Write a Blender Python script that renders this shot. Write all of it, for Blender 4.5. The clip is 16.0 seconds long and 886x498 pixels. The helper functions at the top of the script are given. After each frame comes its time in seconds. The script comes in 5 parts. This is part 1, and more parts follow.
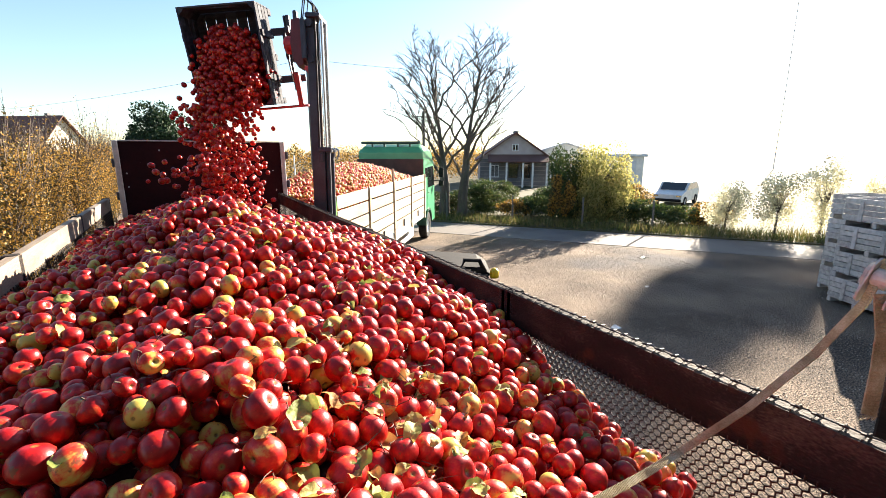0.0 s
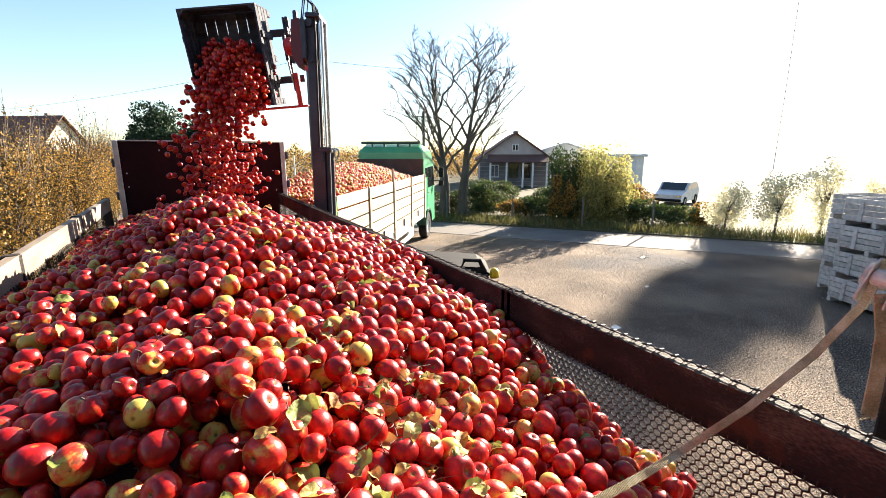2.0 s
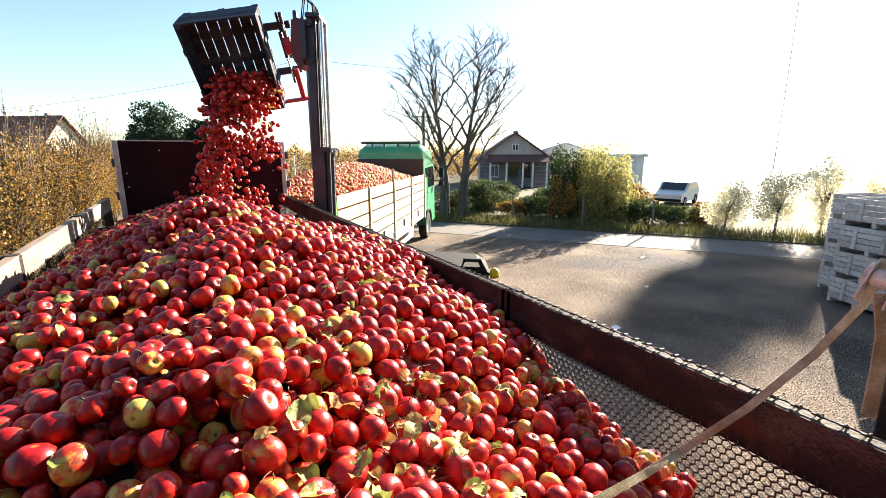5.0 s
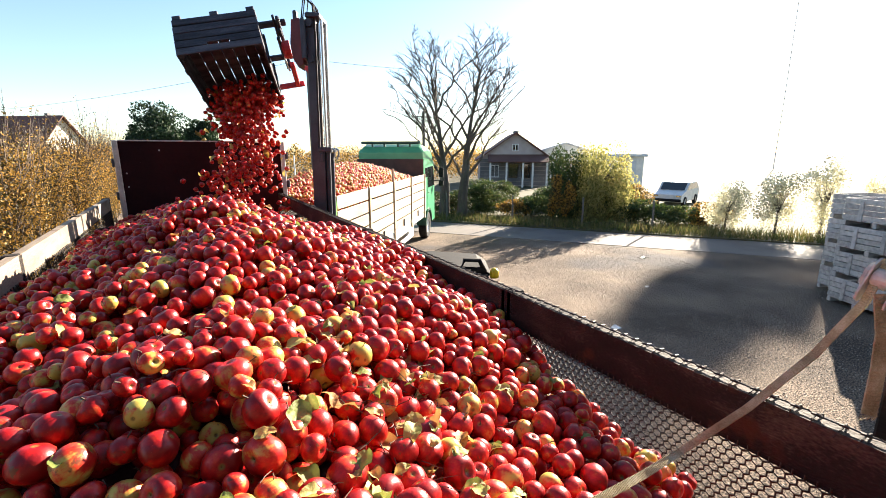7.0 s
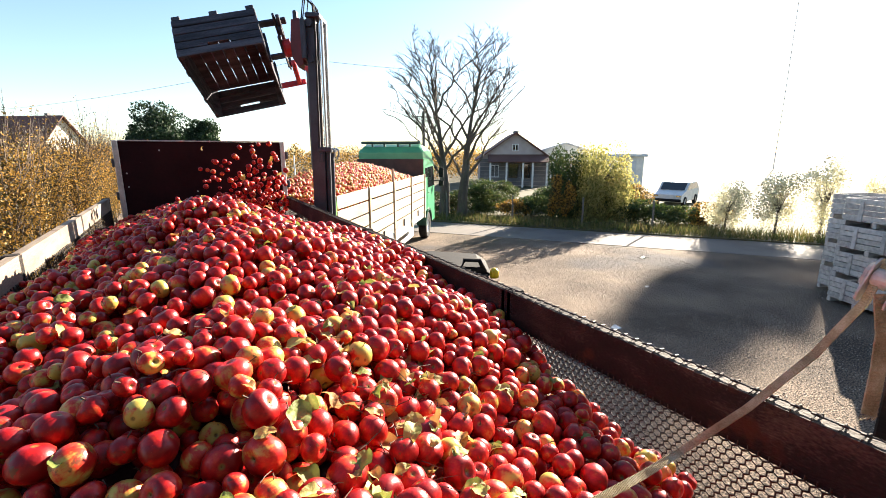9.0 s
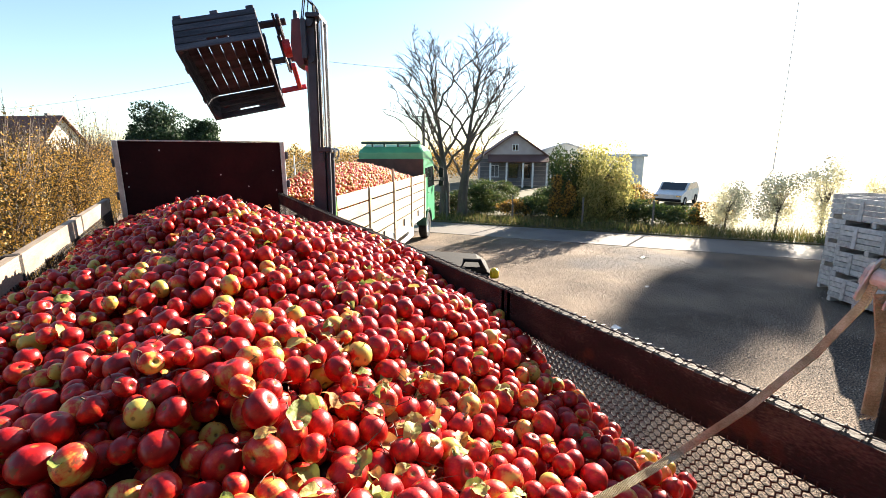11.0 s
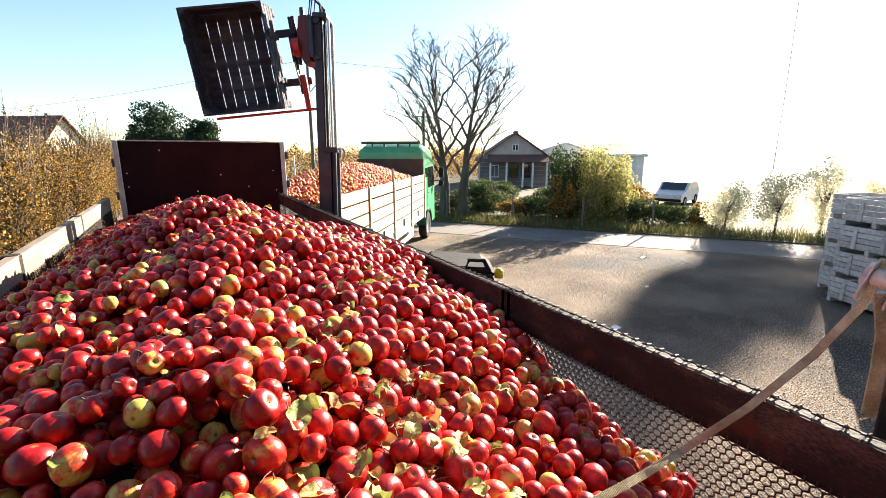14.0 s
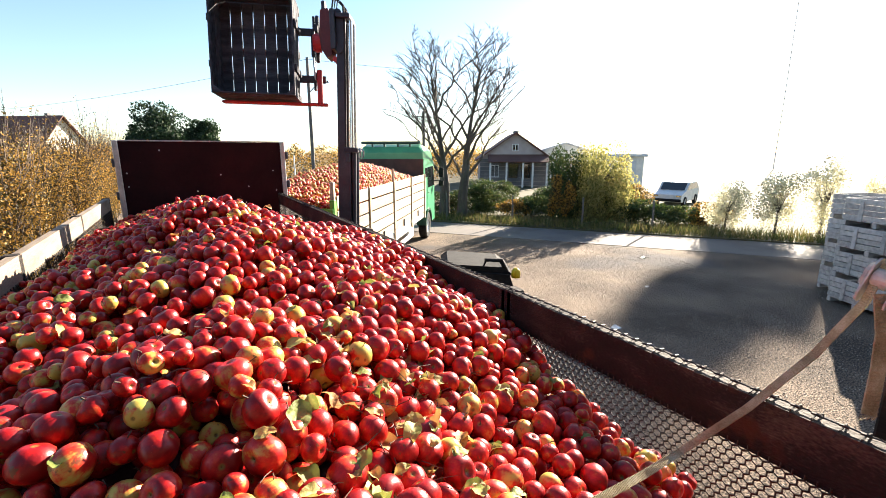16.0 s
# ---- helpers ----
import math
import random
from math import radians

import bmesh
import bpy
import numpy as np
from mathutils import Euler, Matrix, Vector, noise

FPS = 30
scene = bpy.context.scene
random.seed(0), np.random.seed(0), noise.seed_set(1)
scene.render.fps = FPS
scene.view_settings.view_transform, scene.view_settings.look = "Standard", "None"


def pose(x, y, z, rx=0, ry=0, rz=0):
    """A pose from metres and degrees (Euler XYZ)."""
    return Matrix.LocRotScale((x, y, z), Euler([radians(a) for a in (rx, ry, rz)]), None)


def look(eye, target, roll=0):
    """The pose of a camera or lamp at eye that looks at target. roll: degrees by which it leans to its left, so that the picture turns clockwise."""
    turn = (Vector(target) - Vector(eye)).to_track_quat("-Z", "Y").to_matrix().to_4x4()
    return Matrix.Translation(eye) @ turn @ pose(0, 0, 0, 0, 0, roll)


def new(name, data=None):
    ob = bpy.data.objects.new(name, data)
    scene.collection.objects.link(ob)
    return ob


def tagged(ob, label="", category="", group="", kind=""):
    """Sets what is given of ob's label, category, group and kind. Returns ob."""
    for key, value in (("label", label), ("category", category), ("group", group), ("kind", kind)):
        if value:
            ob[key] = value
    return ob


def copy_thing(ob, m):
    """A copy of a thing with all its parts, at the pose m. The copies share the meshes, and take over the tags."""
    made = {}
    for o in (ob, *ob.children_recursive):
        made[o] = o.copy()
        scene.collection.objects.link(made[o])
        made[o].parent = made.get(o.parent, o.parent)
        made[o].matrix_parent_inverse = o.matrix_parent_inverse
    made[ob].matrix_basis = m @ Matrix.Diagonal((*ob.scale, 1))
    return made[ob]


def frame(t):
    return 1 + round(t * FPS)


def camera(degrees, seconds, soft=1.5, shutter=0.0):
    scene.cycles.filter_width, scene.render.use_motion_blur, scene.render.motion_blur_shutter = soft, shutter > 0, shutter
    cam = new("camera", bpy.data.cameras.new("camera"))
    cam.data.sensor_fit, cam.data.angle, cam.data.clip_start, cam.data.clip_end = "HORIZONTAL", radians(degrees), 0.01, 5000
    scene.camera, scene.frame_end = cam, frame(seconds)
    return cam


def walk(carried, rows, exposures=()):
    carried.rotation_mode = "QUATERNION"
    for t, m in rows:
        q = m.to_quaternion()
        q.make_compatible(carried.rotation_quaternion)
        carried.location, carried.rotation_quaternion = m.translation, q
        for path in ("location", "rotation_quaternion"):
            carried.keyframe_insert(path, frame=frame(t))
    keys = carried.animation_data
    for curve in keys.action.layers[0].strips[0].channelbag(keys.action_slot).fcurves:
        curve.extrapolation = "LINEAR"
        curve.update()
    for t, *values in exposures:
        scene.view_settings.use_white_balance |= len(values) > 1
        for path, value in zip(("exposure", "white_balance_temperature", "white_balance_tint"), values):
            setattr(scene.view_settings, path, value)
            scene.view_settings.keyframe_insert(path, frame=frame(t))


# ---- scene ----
EYE = (0.0, 0.0, 3.25)
FWD = (0.487, 0.847, -0.213)
TARGET = (EYE[0] + FWD[0], EYE[1] + FWD[1], EYE[2] + FWD[2])
cam = camera(90, 16.0, soft=0.65)
walk(cam, [(0.0, look(EYE, TARGET)), (16.0, look(EYE, TARGET))], exposures=[(0.0, 2.45), (16.0, 2.45)])

# ---------------------------------------------------------------- light
SUN_DIR = Vector((0.865, 0.365, 0.345)).normalized()
world = bpy.data.worlds.new("sky")
scene.world = world
world.use_nodes = True
wn, wl = world.node_tree.nodes, world.node_tree.links
sky = wn.new("ShaderNodeTexSky")
sky.sky_type = "NISHITA"
sky.sun_disc = False
sky.sun_elevation = math.asin(SUN_DIR.z)
sky.sun_rotation = math.atan2(SUN_DIR.x, SUN_DIR.y)
sky.altitude, sky.air_density, sky.dust_density, sky.ozone_density = 100, 1.0, 0.35, 2.0
wn["Background"].inputs[1].default_value = 0.05
wl.new(sky.outputs[0], wn["Background"].inputs[0])
sun = new("sun", bpy.data.lights.new("sun", "SUN"))
sun.data.energy, sun.data.angle, sun.data.color = 5.0, radians(0.45), (1.0, 0.87, 0.71)
sun.matrix_world = look((0, 0, 30), Vector((0, 0, 30)) - SUN_DIR)


# ---------------------------------------------------------------- materials
def mat(name, colors, scale=6.0, rough=0.7, metal=0.0, bump=0.15, fine=60.0, detail=6.0, spots=None, vary=0.0, island=False,
        stretch=(1, 1, 1), coat=0.0, translucent=0.0, fw=0.45, spec=0.5):
    """A noise-mixed surface: colors are two or three base colours blended at a large and a fine scale."""
    m = bpy.data.materials.new(name)
    m.use_nodes = True
    n, l = m.node_tree.nodes, m.node_tree.links
    b = n["Principled BSDF"]
    b.inputs["Roughness"].default_value, b.inputs["Metallic"].default_value = rough, metal
    b.inputs["Coat Weight"].default_value = coat
    b.inputs["Specular IOR Level"].default_value = spec
    tc = n.new("ShaderNodeTexCoord")
    mp = n.new("ShaderNodeMapping")
    mp.inputs["Scale"].default_value = stretch
    l.new(tc.outputs["Object"], mp.inputs[0])
    big, small = n.new("ShaderNodeTexNoise"), n.new("ShaderNodeTexNoise")
    for t, s, d in ((big, scale, detail), (small, fine, 4.0)):
        t.inputs["Scale"].default_value, t.inputs["Detail"].default_value = s, d
        l.new(mp.outputs[0], t.inputs["Vector"])
    mixf = n.new("ShaderNodeMath")
    mixf.operation = "MULTIPLY_ADD"
    mixf.inputs[1].default_value = fw
    l.new(small.outputs["Fac"], mixf.inputs[0])
    sub = n.new("ShaderNodeMath")
    sub.operation = "SUBTRACT"
    sub.inputs[1].default_value = fw * 0.49
    l.new(big.outputs["Fac"], sub.inputs[0])
    l.new(sub.outputs[0], mixf.inputs[2])
    fac = mixf.outputs[0]
    if vary:
        src = n.new("ShaderNodeNewGeometry").outputs["Random Per Island"] if island else n.new("ShaderNodeObjectInfo").outputs["Random"]
        va = n.new("ShaderNodeMath")
        va.operation = "MULTIPLY_ADD"
        va.inputs[1].default_value = vary
        l.new(src, va.inputs[0])
        vs = n.new("ShaderNodeMath")
        vs.operation = "SUBTRACT"
        vs.inputs[1].default_value = vary * 0.5
        l.new(fac, vs.inputs[0])
        l.new(vs.outputs[0], va.inputs[2])
        fac = va.outputs[0]
    ramp = n.new("ShaderNodeValToRGB")
    els = ramp.color_ramp.elements
    while len(els) < len(colors):
        els.new(0.5)
    for i, c in enumerate(colors):
        els[i].position = 0.3 + 0.4 * i / max(1, len(colors) - 1)
        els[i].color = (*c, 1)
    l.new(fac, ramp.inputs[0])
    col = ramp.outputs[0]
    if spots:
        sn = n.new("ShaderNodeTexNoise")
        sn.inputs["Scale"].default_value, sn.inputs["Detail"].default_value = spots[1], 8
        l.new(tc.outputs["Object"], sn.inputs["Vector"])
        sr = n.new("ShaderNodeMapRange")
        sr.inputs["From Min"].default_value, sr.inputs["From Max"].default_value = spots[2], spots[2] + 0.08
        l.new(sn.outputs["Fac"], sr.inputs[0])
        mx = n.new("ShaderNodeMix")
        mx.data_type = "RGBA"
        l.new(sr.outputs[0], mx.inputs["Factor"])
        l.new(col, mx.inputs["A"])
        mx.inputs["B"].default_value = (*spots[0], 1)
        col = mx.outputs["Result"]
    l.new(col, b.inputs["Base Color"])
    if bump:
        bp = n.new("ShaderNodeBump")
        bp.inputs["Strength"].default_value, bp.inputs["Distance"].default_value = bump, 0.02
        l.new(mixf.outputs[0], bp.inputs["Height"])
        l.new(bp.outputs[0], b.inputs["Normal"])
    if translucent:
        tr, mixs = n.new("ShaderNodeBsdfTranslucent"), n.new("ShaderNodeMixShader")
        l.new(col, tr.inputs[0])
        mixs.inputs[0].default_value = translucent
        l.new(b.outputs[0], mixs.inputs[1])
        l.new(tr.outputs[0], mixs.inputs[2])
        l.new(mixs.outputs[0], n["Material Output"].inputs[0])
    return m


def apple_mat(name, island, unripe=0.33):
    """Red skin with yellow-green ground colour, streaks, pale lenticels and a dark stalk hollow; 'skin' holds each apple's own unit coordinates."""
    m = bpy.data.materials.new(name)
    m.use_nodes = True
    n, l = m.node_tree.nodes, m.node_tree.links
    b = n["Principled BSDF"]
    at = n.new("ShaderNodeAttribute")
    at.attribute_name = "skin"
    rnd = n.new("ShaderNodeNewGeometry").outputs["Random Per Island"] if island else n.new("ShaderNodeObjectInfo").outputs["Random"]
    off = n.new("ShaderNodeCombineXYZ")
    k = n.new("ShaderNodeMath")
    k.operation = "MULTIPLY"
    k.inputs[1].default_value = 57.0
    l.new(rnd, k.inputs[0])
    for i in range(3):
        l.new(k.outputs[0], off.inputs[i])
    add = n.new("ShaderNodeVectorMath")
    l.new(at.outputs["Vector"], add.inputs[0])
    l.new(off.outputs[0], add.inputs[1])
    blush = n.new("ShaderNodeTexNoise")
    blush.inputs["Scale"].default_value, blush.inputs["Detail"].default_value = 0.95, 6
    l.new(add.outputs[0], blush.inputs["Vector"])
    st = n.new("ShaderNodeMapping")
    st.inputs["Scale"].default_value = (9, 9, 0.8)
    l.new(add.outputs[0], st.inputs[0])
    streak = n.new("ShaderNodeTexNoise")
    streak.inputs["Scale"].default_value, streak.inputs["Detail"].default_value = 1.0, 5
    l.new(st.outputs[0], streak.inputs["Vector"])
    wob = n.new("ShaderNodeTexWhiteNoise")
    wob.noise_dimensions = "1D"
    l.new(rnd, wob.inputs["W"])
    ripe = n.new("ShaderNodeMapRange")
    ripe.interpolation_type = "SMOOTHSTEP"
    ripe.inputs["To Min"].default_value, ripe.inputs["To Max"].default_value = -0.22, 0.24
    ripe.inputs["From Min"].default_value, ripe.inputs["From Max"].default_value = 0.0, unripe
    l.new(wob.outputs["Value"], ripe.inputs[0])
    s1 = n.new("ShaderNodeMath")
    wide = n.new("ShaderNodeMapRange")
    wide.inputs["From Min"].default_value, wide.inputs["From Max"].default_value = 0.25, 0.75
    wide.inputs["To Min"].default_value, wide.inputs["To Max"].default_value = 0.08, 0.92
    l.new(blush.outputs["Fac"], wide.inputs[0])
    l.new(wide.outputs[0], s1.inputs[0])
    l.new(ripe.outputs[0], s1.inputs[1])
    s2 = n.new("ShaderNodeMath")
    s2.operation = "MULTIPLY_ADD"
    s2.inputs[1].default_value = 0.30
    l.new(streak.outputs["Fac"], s2.inputs[0])
    l.new(s1.outputs[0], s2.inputs[2])
    ramp = n.new("ShaderNodeValToRGB")
    els = ramp.color_ramp.elements
    els.new(0.5), els.new(0.6), els.new(0.7)
    for e, p, c in zip(els, (0.40, 0.52, 0.63, 0.79, 1.02), ((0.50, 0.38, 0.075), (0.55, 0.21, 0.045), (0.53, 0.043, 0.014), (0.46, 0.008, 0.007), (0.22, 0.003, 0.005))):
        e.position, e.color = p, (*c, 1)
    l.new(s2.outputs[0], ramp.inputs[0])
    dots = n.new("ShaderNodeTexVoronoi")
    dots.inputs["Scale"].default_value = 9
    l.new(add.outputs[0], dots.inputs["Vector"])
    dr = n.new("ShaderNodeMapRange")
    dr.inputs["From Min"].default_value, dr.inputs["From Max"].default_value = 0.10, 0.03
    dr.inputs["To Max"].default_value = 0.35
    l.new(dots.outputs["Distance"], dr.inputs[0])
    mx = n.new("ShaderNodeMix")
    mx.data_type = "RGBA"
    l.new(dr.outputs[0], mx.inputs["Factor"])
    l.new(ramp.outputs[0], mx.inputs["A"])
    mx.inputs["B"].default_value = (0.6, 0.42, 0.22, 1)
    rot = n.new("ShaderNodeTexNoise")
    rot.inputs["Scale"].default_value, rot.inputs["Detail"].default_value = 1.6, 6
    l.new(add.outputs[0], rot.inputs["Vector"])
    rr = n.new("ShaderNodeMapRange")
    rr.inputs["From Min"].default_value, rr.inputs["From Max"].default_value = 0.645, 0.69
    rr.inputs["To Max"].default_value = 0.8
    l.new(rot.outputs["Fac"], rr.inputs[0])
    mb = n.new("ShaderNodeMix")
    mb.data_type = "RGBA"
    l.new(rr.outputs[0], mb.inputs["Factor"])
    l.new(mx.outputs["Result"], mb.inputs["A"])
    mb.inputs["B"].default_value = (0.10, 0.045, 0.02, 1)
    # stalk and calyx hollows
    sx = n.new("ShaderNodeSeparateXYZ")
    l.new(at.outputs["Vector"], sx.inputs[0])
    rad = n.new("ShaderNodeVectorMath")
    rad.operation = "MULTIPLY"
    rad.inputs[1].default_value = (1, 1, 0)
    l.new(at.outputs["Vector"], rad.inputs[0])
    ln = n.new("ShaderNodeVectorMath")
    ln.operation = "LENGTH"
    l.new(rad.outputs[0], ln.inputs[0])
    hr = n.new("ShaderNodeMapRange")
    hr.inputs["From Min"].default_value, hr.inputs["From Max"].default_value = 0.20, 0.08
    l.new(ln.outputs["Value"], hr.inputs[0])
    mh = n.new("ShaderNodeMix")
    mh.data_type = "RGBA"
    l.new(hr.outputs[0], mh.inputs["Factor"])
    l.new(mb.outputs["Result"], mh.inputs["A"])
    mh.inputs["B"].default_value = (0.20, 0.13, 0.03, 1)
    l.new(mh.outputs["Result"], b.inputs["Base Color"])
    b.inputs["Roughness"].default_value = 0.36
    b.inputs["Specular IOR Level"].default_value = 0.40
    bp = n.new("ShaderNodeBump")
    bp.inputs["Strength"].default_value, bp.inputs["Distance"].default_value = 0.5, 0.006
    l.new(blush.outputs["Fac"], bp.inputs["Height"])
    l.new(bp.outputs[0], b.inputs["Normal"])
    return m


M_APPLE, M_APPLES = apple_mat("apple_skin", False), apple_mat("apple_skin_many", True)
M_MIXED = apple_mat("apple_skin_yellow_mix", True, 1.5)
M_POURED = apple_mat("apple_skin_poured", True, 0.30)
# lit version of the rail: sunlight is put into its pale colour
M_LEFTRAIL = mat("sunlit_pale_rail", [(0.13, 0.095, 0.068), (0.22, 0.17, 0.125), (0.30, 0.24, 0.18)], 3.0, 0.8, bump=0.3, fine=40, stretch=(3, 0.5, 3), spots=((0.13, 0.08, 0.05), 4.0, 0.64))
M_GRAVEL = mat("gravel_yard", [(0.030, 0.023, 0.018), (0.095, 0.070, 0.050), (0.24, 0.18, 0.13)], 0.5, 0.95, bump=0.6, fine=40.0, detail=9.0, fw=2.4, spec=0.3, spots=((0.075, 0.068, 0.066), 0.18, 0.56))
M_ROAD = mat("asphalt_road", [(0.085, 0.075, 0.068), (0.13, 0.115, 0.105), (0.16, 0.14, 0.12)], 0.6, 0.85, bump=0.4, fine=50.0)
# rusty steel, its base darkened to carry the right rail's shade
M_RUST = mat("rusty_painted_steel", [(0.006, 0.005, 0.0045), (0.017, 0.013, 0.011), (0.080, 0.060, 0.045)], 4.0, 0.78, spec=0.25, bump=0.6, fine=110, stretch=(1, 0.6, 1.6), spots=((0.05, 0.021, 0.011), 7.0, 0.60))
M_WIRE = mat("dark_wire", [(0.014, 0.012, 0.011), (0.035, 0.028, 0.023)], 30, 0.55, metal=0.4, bump=0.0)
M_PLY = mat("brown_film_plywood", [(0.016, 0.0030, 0.0040), (0.028, 0.0055, 0.0065)], 2.5, 0.8, spec=0.15, bump=0.05, fine=25, spots=((0.30, 0.20, 0.16), 14.0, 0.76))
M_ALU = mat("weathered_aluminium", [(0.42, 0.42, 0.43), (0.62, 0.62, 0.62)], 8, 0.45, metal=0.6, bump=0.08)
# bin wood with the tipped bin's blue shade put into its colour
M_BINWOOD = mat("shade_dark_weathered_wood", [(0.014, 0.018, 0.026), (0.036, 0.040, 0.054), (0.075, 0.080, 0.098)], 3.0, 0.85, bump=0.4, fine=40, vary=0.3, stretch=(0.6, 4, 4))
# bin wood paled for the sun glare over the yard stacks
M_PALEBIN = mat("glare_pale_weathered_wood", [(0.36, 0.35, 0.34), (0.50, 0.49, 0.47), (0.60, 0.59, 0.57)], 3.0, 0.85, bump=0.4, fine=40, vary=0.3, stretch=(0.6, 4, 4))
M_STEEL = mat("dark_mast_steel", [(0.022, 0.025, 0.036), (0.050, 0.055, 0.072)], 4, 0.5, metal=0.3, bump=0.05)
M_CHROME = mat("bright_steel", [(0.55, 0.55, 0.56), (0.72, 0.72, 0.73)], 6, 0.25, metal=0.95, bump=0.02)
M_RED = mat("red_machine_paint", [(0.36, 0.02, 0.025), (0.55, 0.035, 0.04)], 4, 0.45, bump=0.05, spots=((0.10, 0.03, 0.025), 9.0, 0.63))
M_OXIDE = mat("dark_red_oxide_paint", [(0.07, 0.008, 0.012), (0.14, 0.016, 0.020)], 5, 0.5, bump=0.08, spots=((0.04, 0.02, 0.02), 9.0, 0.6))
M_RUBBER = mat("black_rubber", [(0.012, 0.012, 0.012), (0.028, 0.027, 0.026)], 8, 0.8, spec=0.2, bump=0.2)
M_GREEN = mat("green_cab_paint", [(0.06, 0.32, 0.15), (0.08, 0.40, 0.19)], 2, 0.35, bump=0.02, coat=0.3, spots=((0.10, 0.16, 0.09), 4.0, 0.68))
M_DKGREEN = mat("dark_green_plastic", [(0.012, 0.06, 0.04), (0.02, 0.09, 0.06)], 3, 0.4, bump=0.02)
M_LIME = mat("bright_green_paint", [(0.10, 0.34, 0.045), (0.14, 0.42, 0.06)], 3, 0.5, bump=0.05)
M_PLANK = mat("pale_side_boards", [(0.32, 0.235, 0.14), (0.42, 0.32, 0.205), (0.48, 0.385, 0.26)], 2.0, 0.75, bump=0.15, fine=30, vary=0.35, stretch=(0.5, 3, 3), spots=((0.25, 0.15, 0.08), 3.0, 0.66))
# near-black red that paints the shade in the heap's gaps
M_GAPSHADE = mat("heap_gap_shade_red", [(0.03, 0.004, 0.004), (0.06, 0.008, 0.007)], 8, 0.8, bump=0.2)
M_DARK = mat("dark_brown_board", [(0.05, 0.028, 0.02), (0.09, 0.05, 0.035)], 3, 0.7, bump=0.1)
M_GLASS = mat("dark_cab_glass", [(0.012, 0.015, 0.016), (0.02, 0.024, 0.025)], 2, 0.08, bump=0.0, coat=0.5)
M_WHITE = mat("off_white_paint", [(0.60, 0.60, 0.58), (0.75, 0.75, 0.72)], 4, 0.5, bump=0.05, spots=((0.35, 0.33, 0.30), 7.0, 0.66))
M_YELLOW = mat("yellow_plastic", [(0.75, 0.48, 0.01), (0.85, 0.60, 0.02)], 6, 0.35, bump=0.0)
M_BARK = mat("grey_brown_bark", [(0.055, 0.045, 0.035), (0.12, 0.10, 0.08)], 3, 0.9, bump=0.6, fine=30, stretch=(1, 1, 0.3))
# bark of the added shade tree, pale so it fades into the sky
M_SHADETREE = mat("pale_shade_tree_bark", [(0.45, 0.43, 0.40), (0.70, 0.68, 0.64)], 3, 0.8, bump=0.2, spots=((0.06, 0.05, 0.05), 5.0, 0.64))
M_TWIG = mat("thin_brown_stems", [(0.07, 0.05, 0.035), (0.14, 0.10, 0.07)], 5, 0.85, bump=0.0)
M_GOLD = mat("golden_autumn_leaves", [(0.035, 0.032, 0.010), (0.16, 0.095, 0.016), (0.44, 0.25, 0.045)], 2.5, 0.65, bump=0.0, vary=1.0, island=True, translucent=0.35)
M_PINE = mat("dark_evergreen", [(0.012, 0.03, 0.012), (0.03, 0.06, 0.02)], 0.6, 0.8, bump=0.0, vary=0.6, island=True, translucent=0.2)
M_HEDGE = mat("dark_hedge_leaves", [(0.02, 0.045, 0.012), (0.05, 0.085, 0.02), (0.10, 0.11, 0.03)], 0.5, 0.7, bump=0.0, vary=0.6, island=True, translucent=0.3)
M_WILLOW = mat("yellow_willow_leaves", [(0.20, 0.21, 0.06), (0.36, 0.33, 0.11), (0.46, 0.41, 0.16)], 0.5, 0.65, bump=0.0, vary=0.7, island=True, translucent=0.5)
# leaf colour pushed near white to carry the sun's glare
M_PALE = mat("glare_pale_leaves", [(0.60, 0.56, 0.36), (0.72, 0.68, 0.48), (0.80, 0.77, 0.60)], 0.5, 0.65, bump=0.0, vary=0.7, island=True, translucent=0.75)
M_GRASS = mat("dry_grass", [(0.06, 0.085, 0.02), (0.13, 0.13, 0.04), (0.22, 0.18, 0.07)], 0.8, 0.85, bump=0.0, vary=0.7, island=True, translucent=0.3)
M_SOIL = mat("verge_soil", [(0.05, 0.05, 0.02), (0.10, 0.085, 0.04)], 0.7, 0.95, bump=0.5, fine=20)
M_ROOF = mat("brown_roof_tiles", [(0.10, 0.045, 0.035), (0.16, 0.075, 0.055)], 1.0, 0.8, bump=0.3, fine=9)
M_WALL = mat("pale_house_render", [(0.55, 0.48, 0.36), (0.66, 0.60, 0.48)], 0.8, 0.9, bump=0.1)
M_GREYWALL = mat("grey_timber_wall", [(0.10, 0.095, 0.095), (0.19, 0.175, 0.17)], 1.0, 0.85, bump=0.2)
# pinkish brick, lightened to carry the glare veil over the house
M_BRICKWALL = mat("haze_pale_brick_wall", [(0.36, 0.30, 0.28), (0.48, 0.41, 0.38)], 1.0, 0.85, bump=0.2)
M_STRAP = mat("worn_webbing", [(0.20, 0.155, 0.075), (0.36, 0.30, 0.17), (0.54, 0.48, 0.32)], 14, 0.9, bump=0.6, fine=260)
M_LEAF = mat("fallen_leaf", [(0.20, 0.24, 0.05), (0.46, 0.40, 0.12), (0.40, 0.22, 0.07)], 14, 0.6, bump=0.5, vary=0.9, island=True, translucent=0.35)
M_PALEROOF = mat("pale_metal_roof", [(0.50, 0.53, 0.56), (0.64, 0.67, 0.70)], 1.2, 0.6, bump=0.1)
# dark surface of the added wall that holds back sky light
M_SKYBLOCK = mat("dark_sky_blocker", [(0.025, 0.022, 0.02), (0.05, 0.043, 0.037)], 1.5, 0.9, bump=0.3, stretch=(4, 4, 0.4))
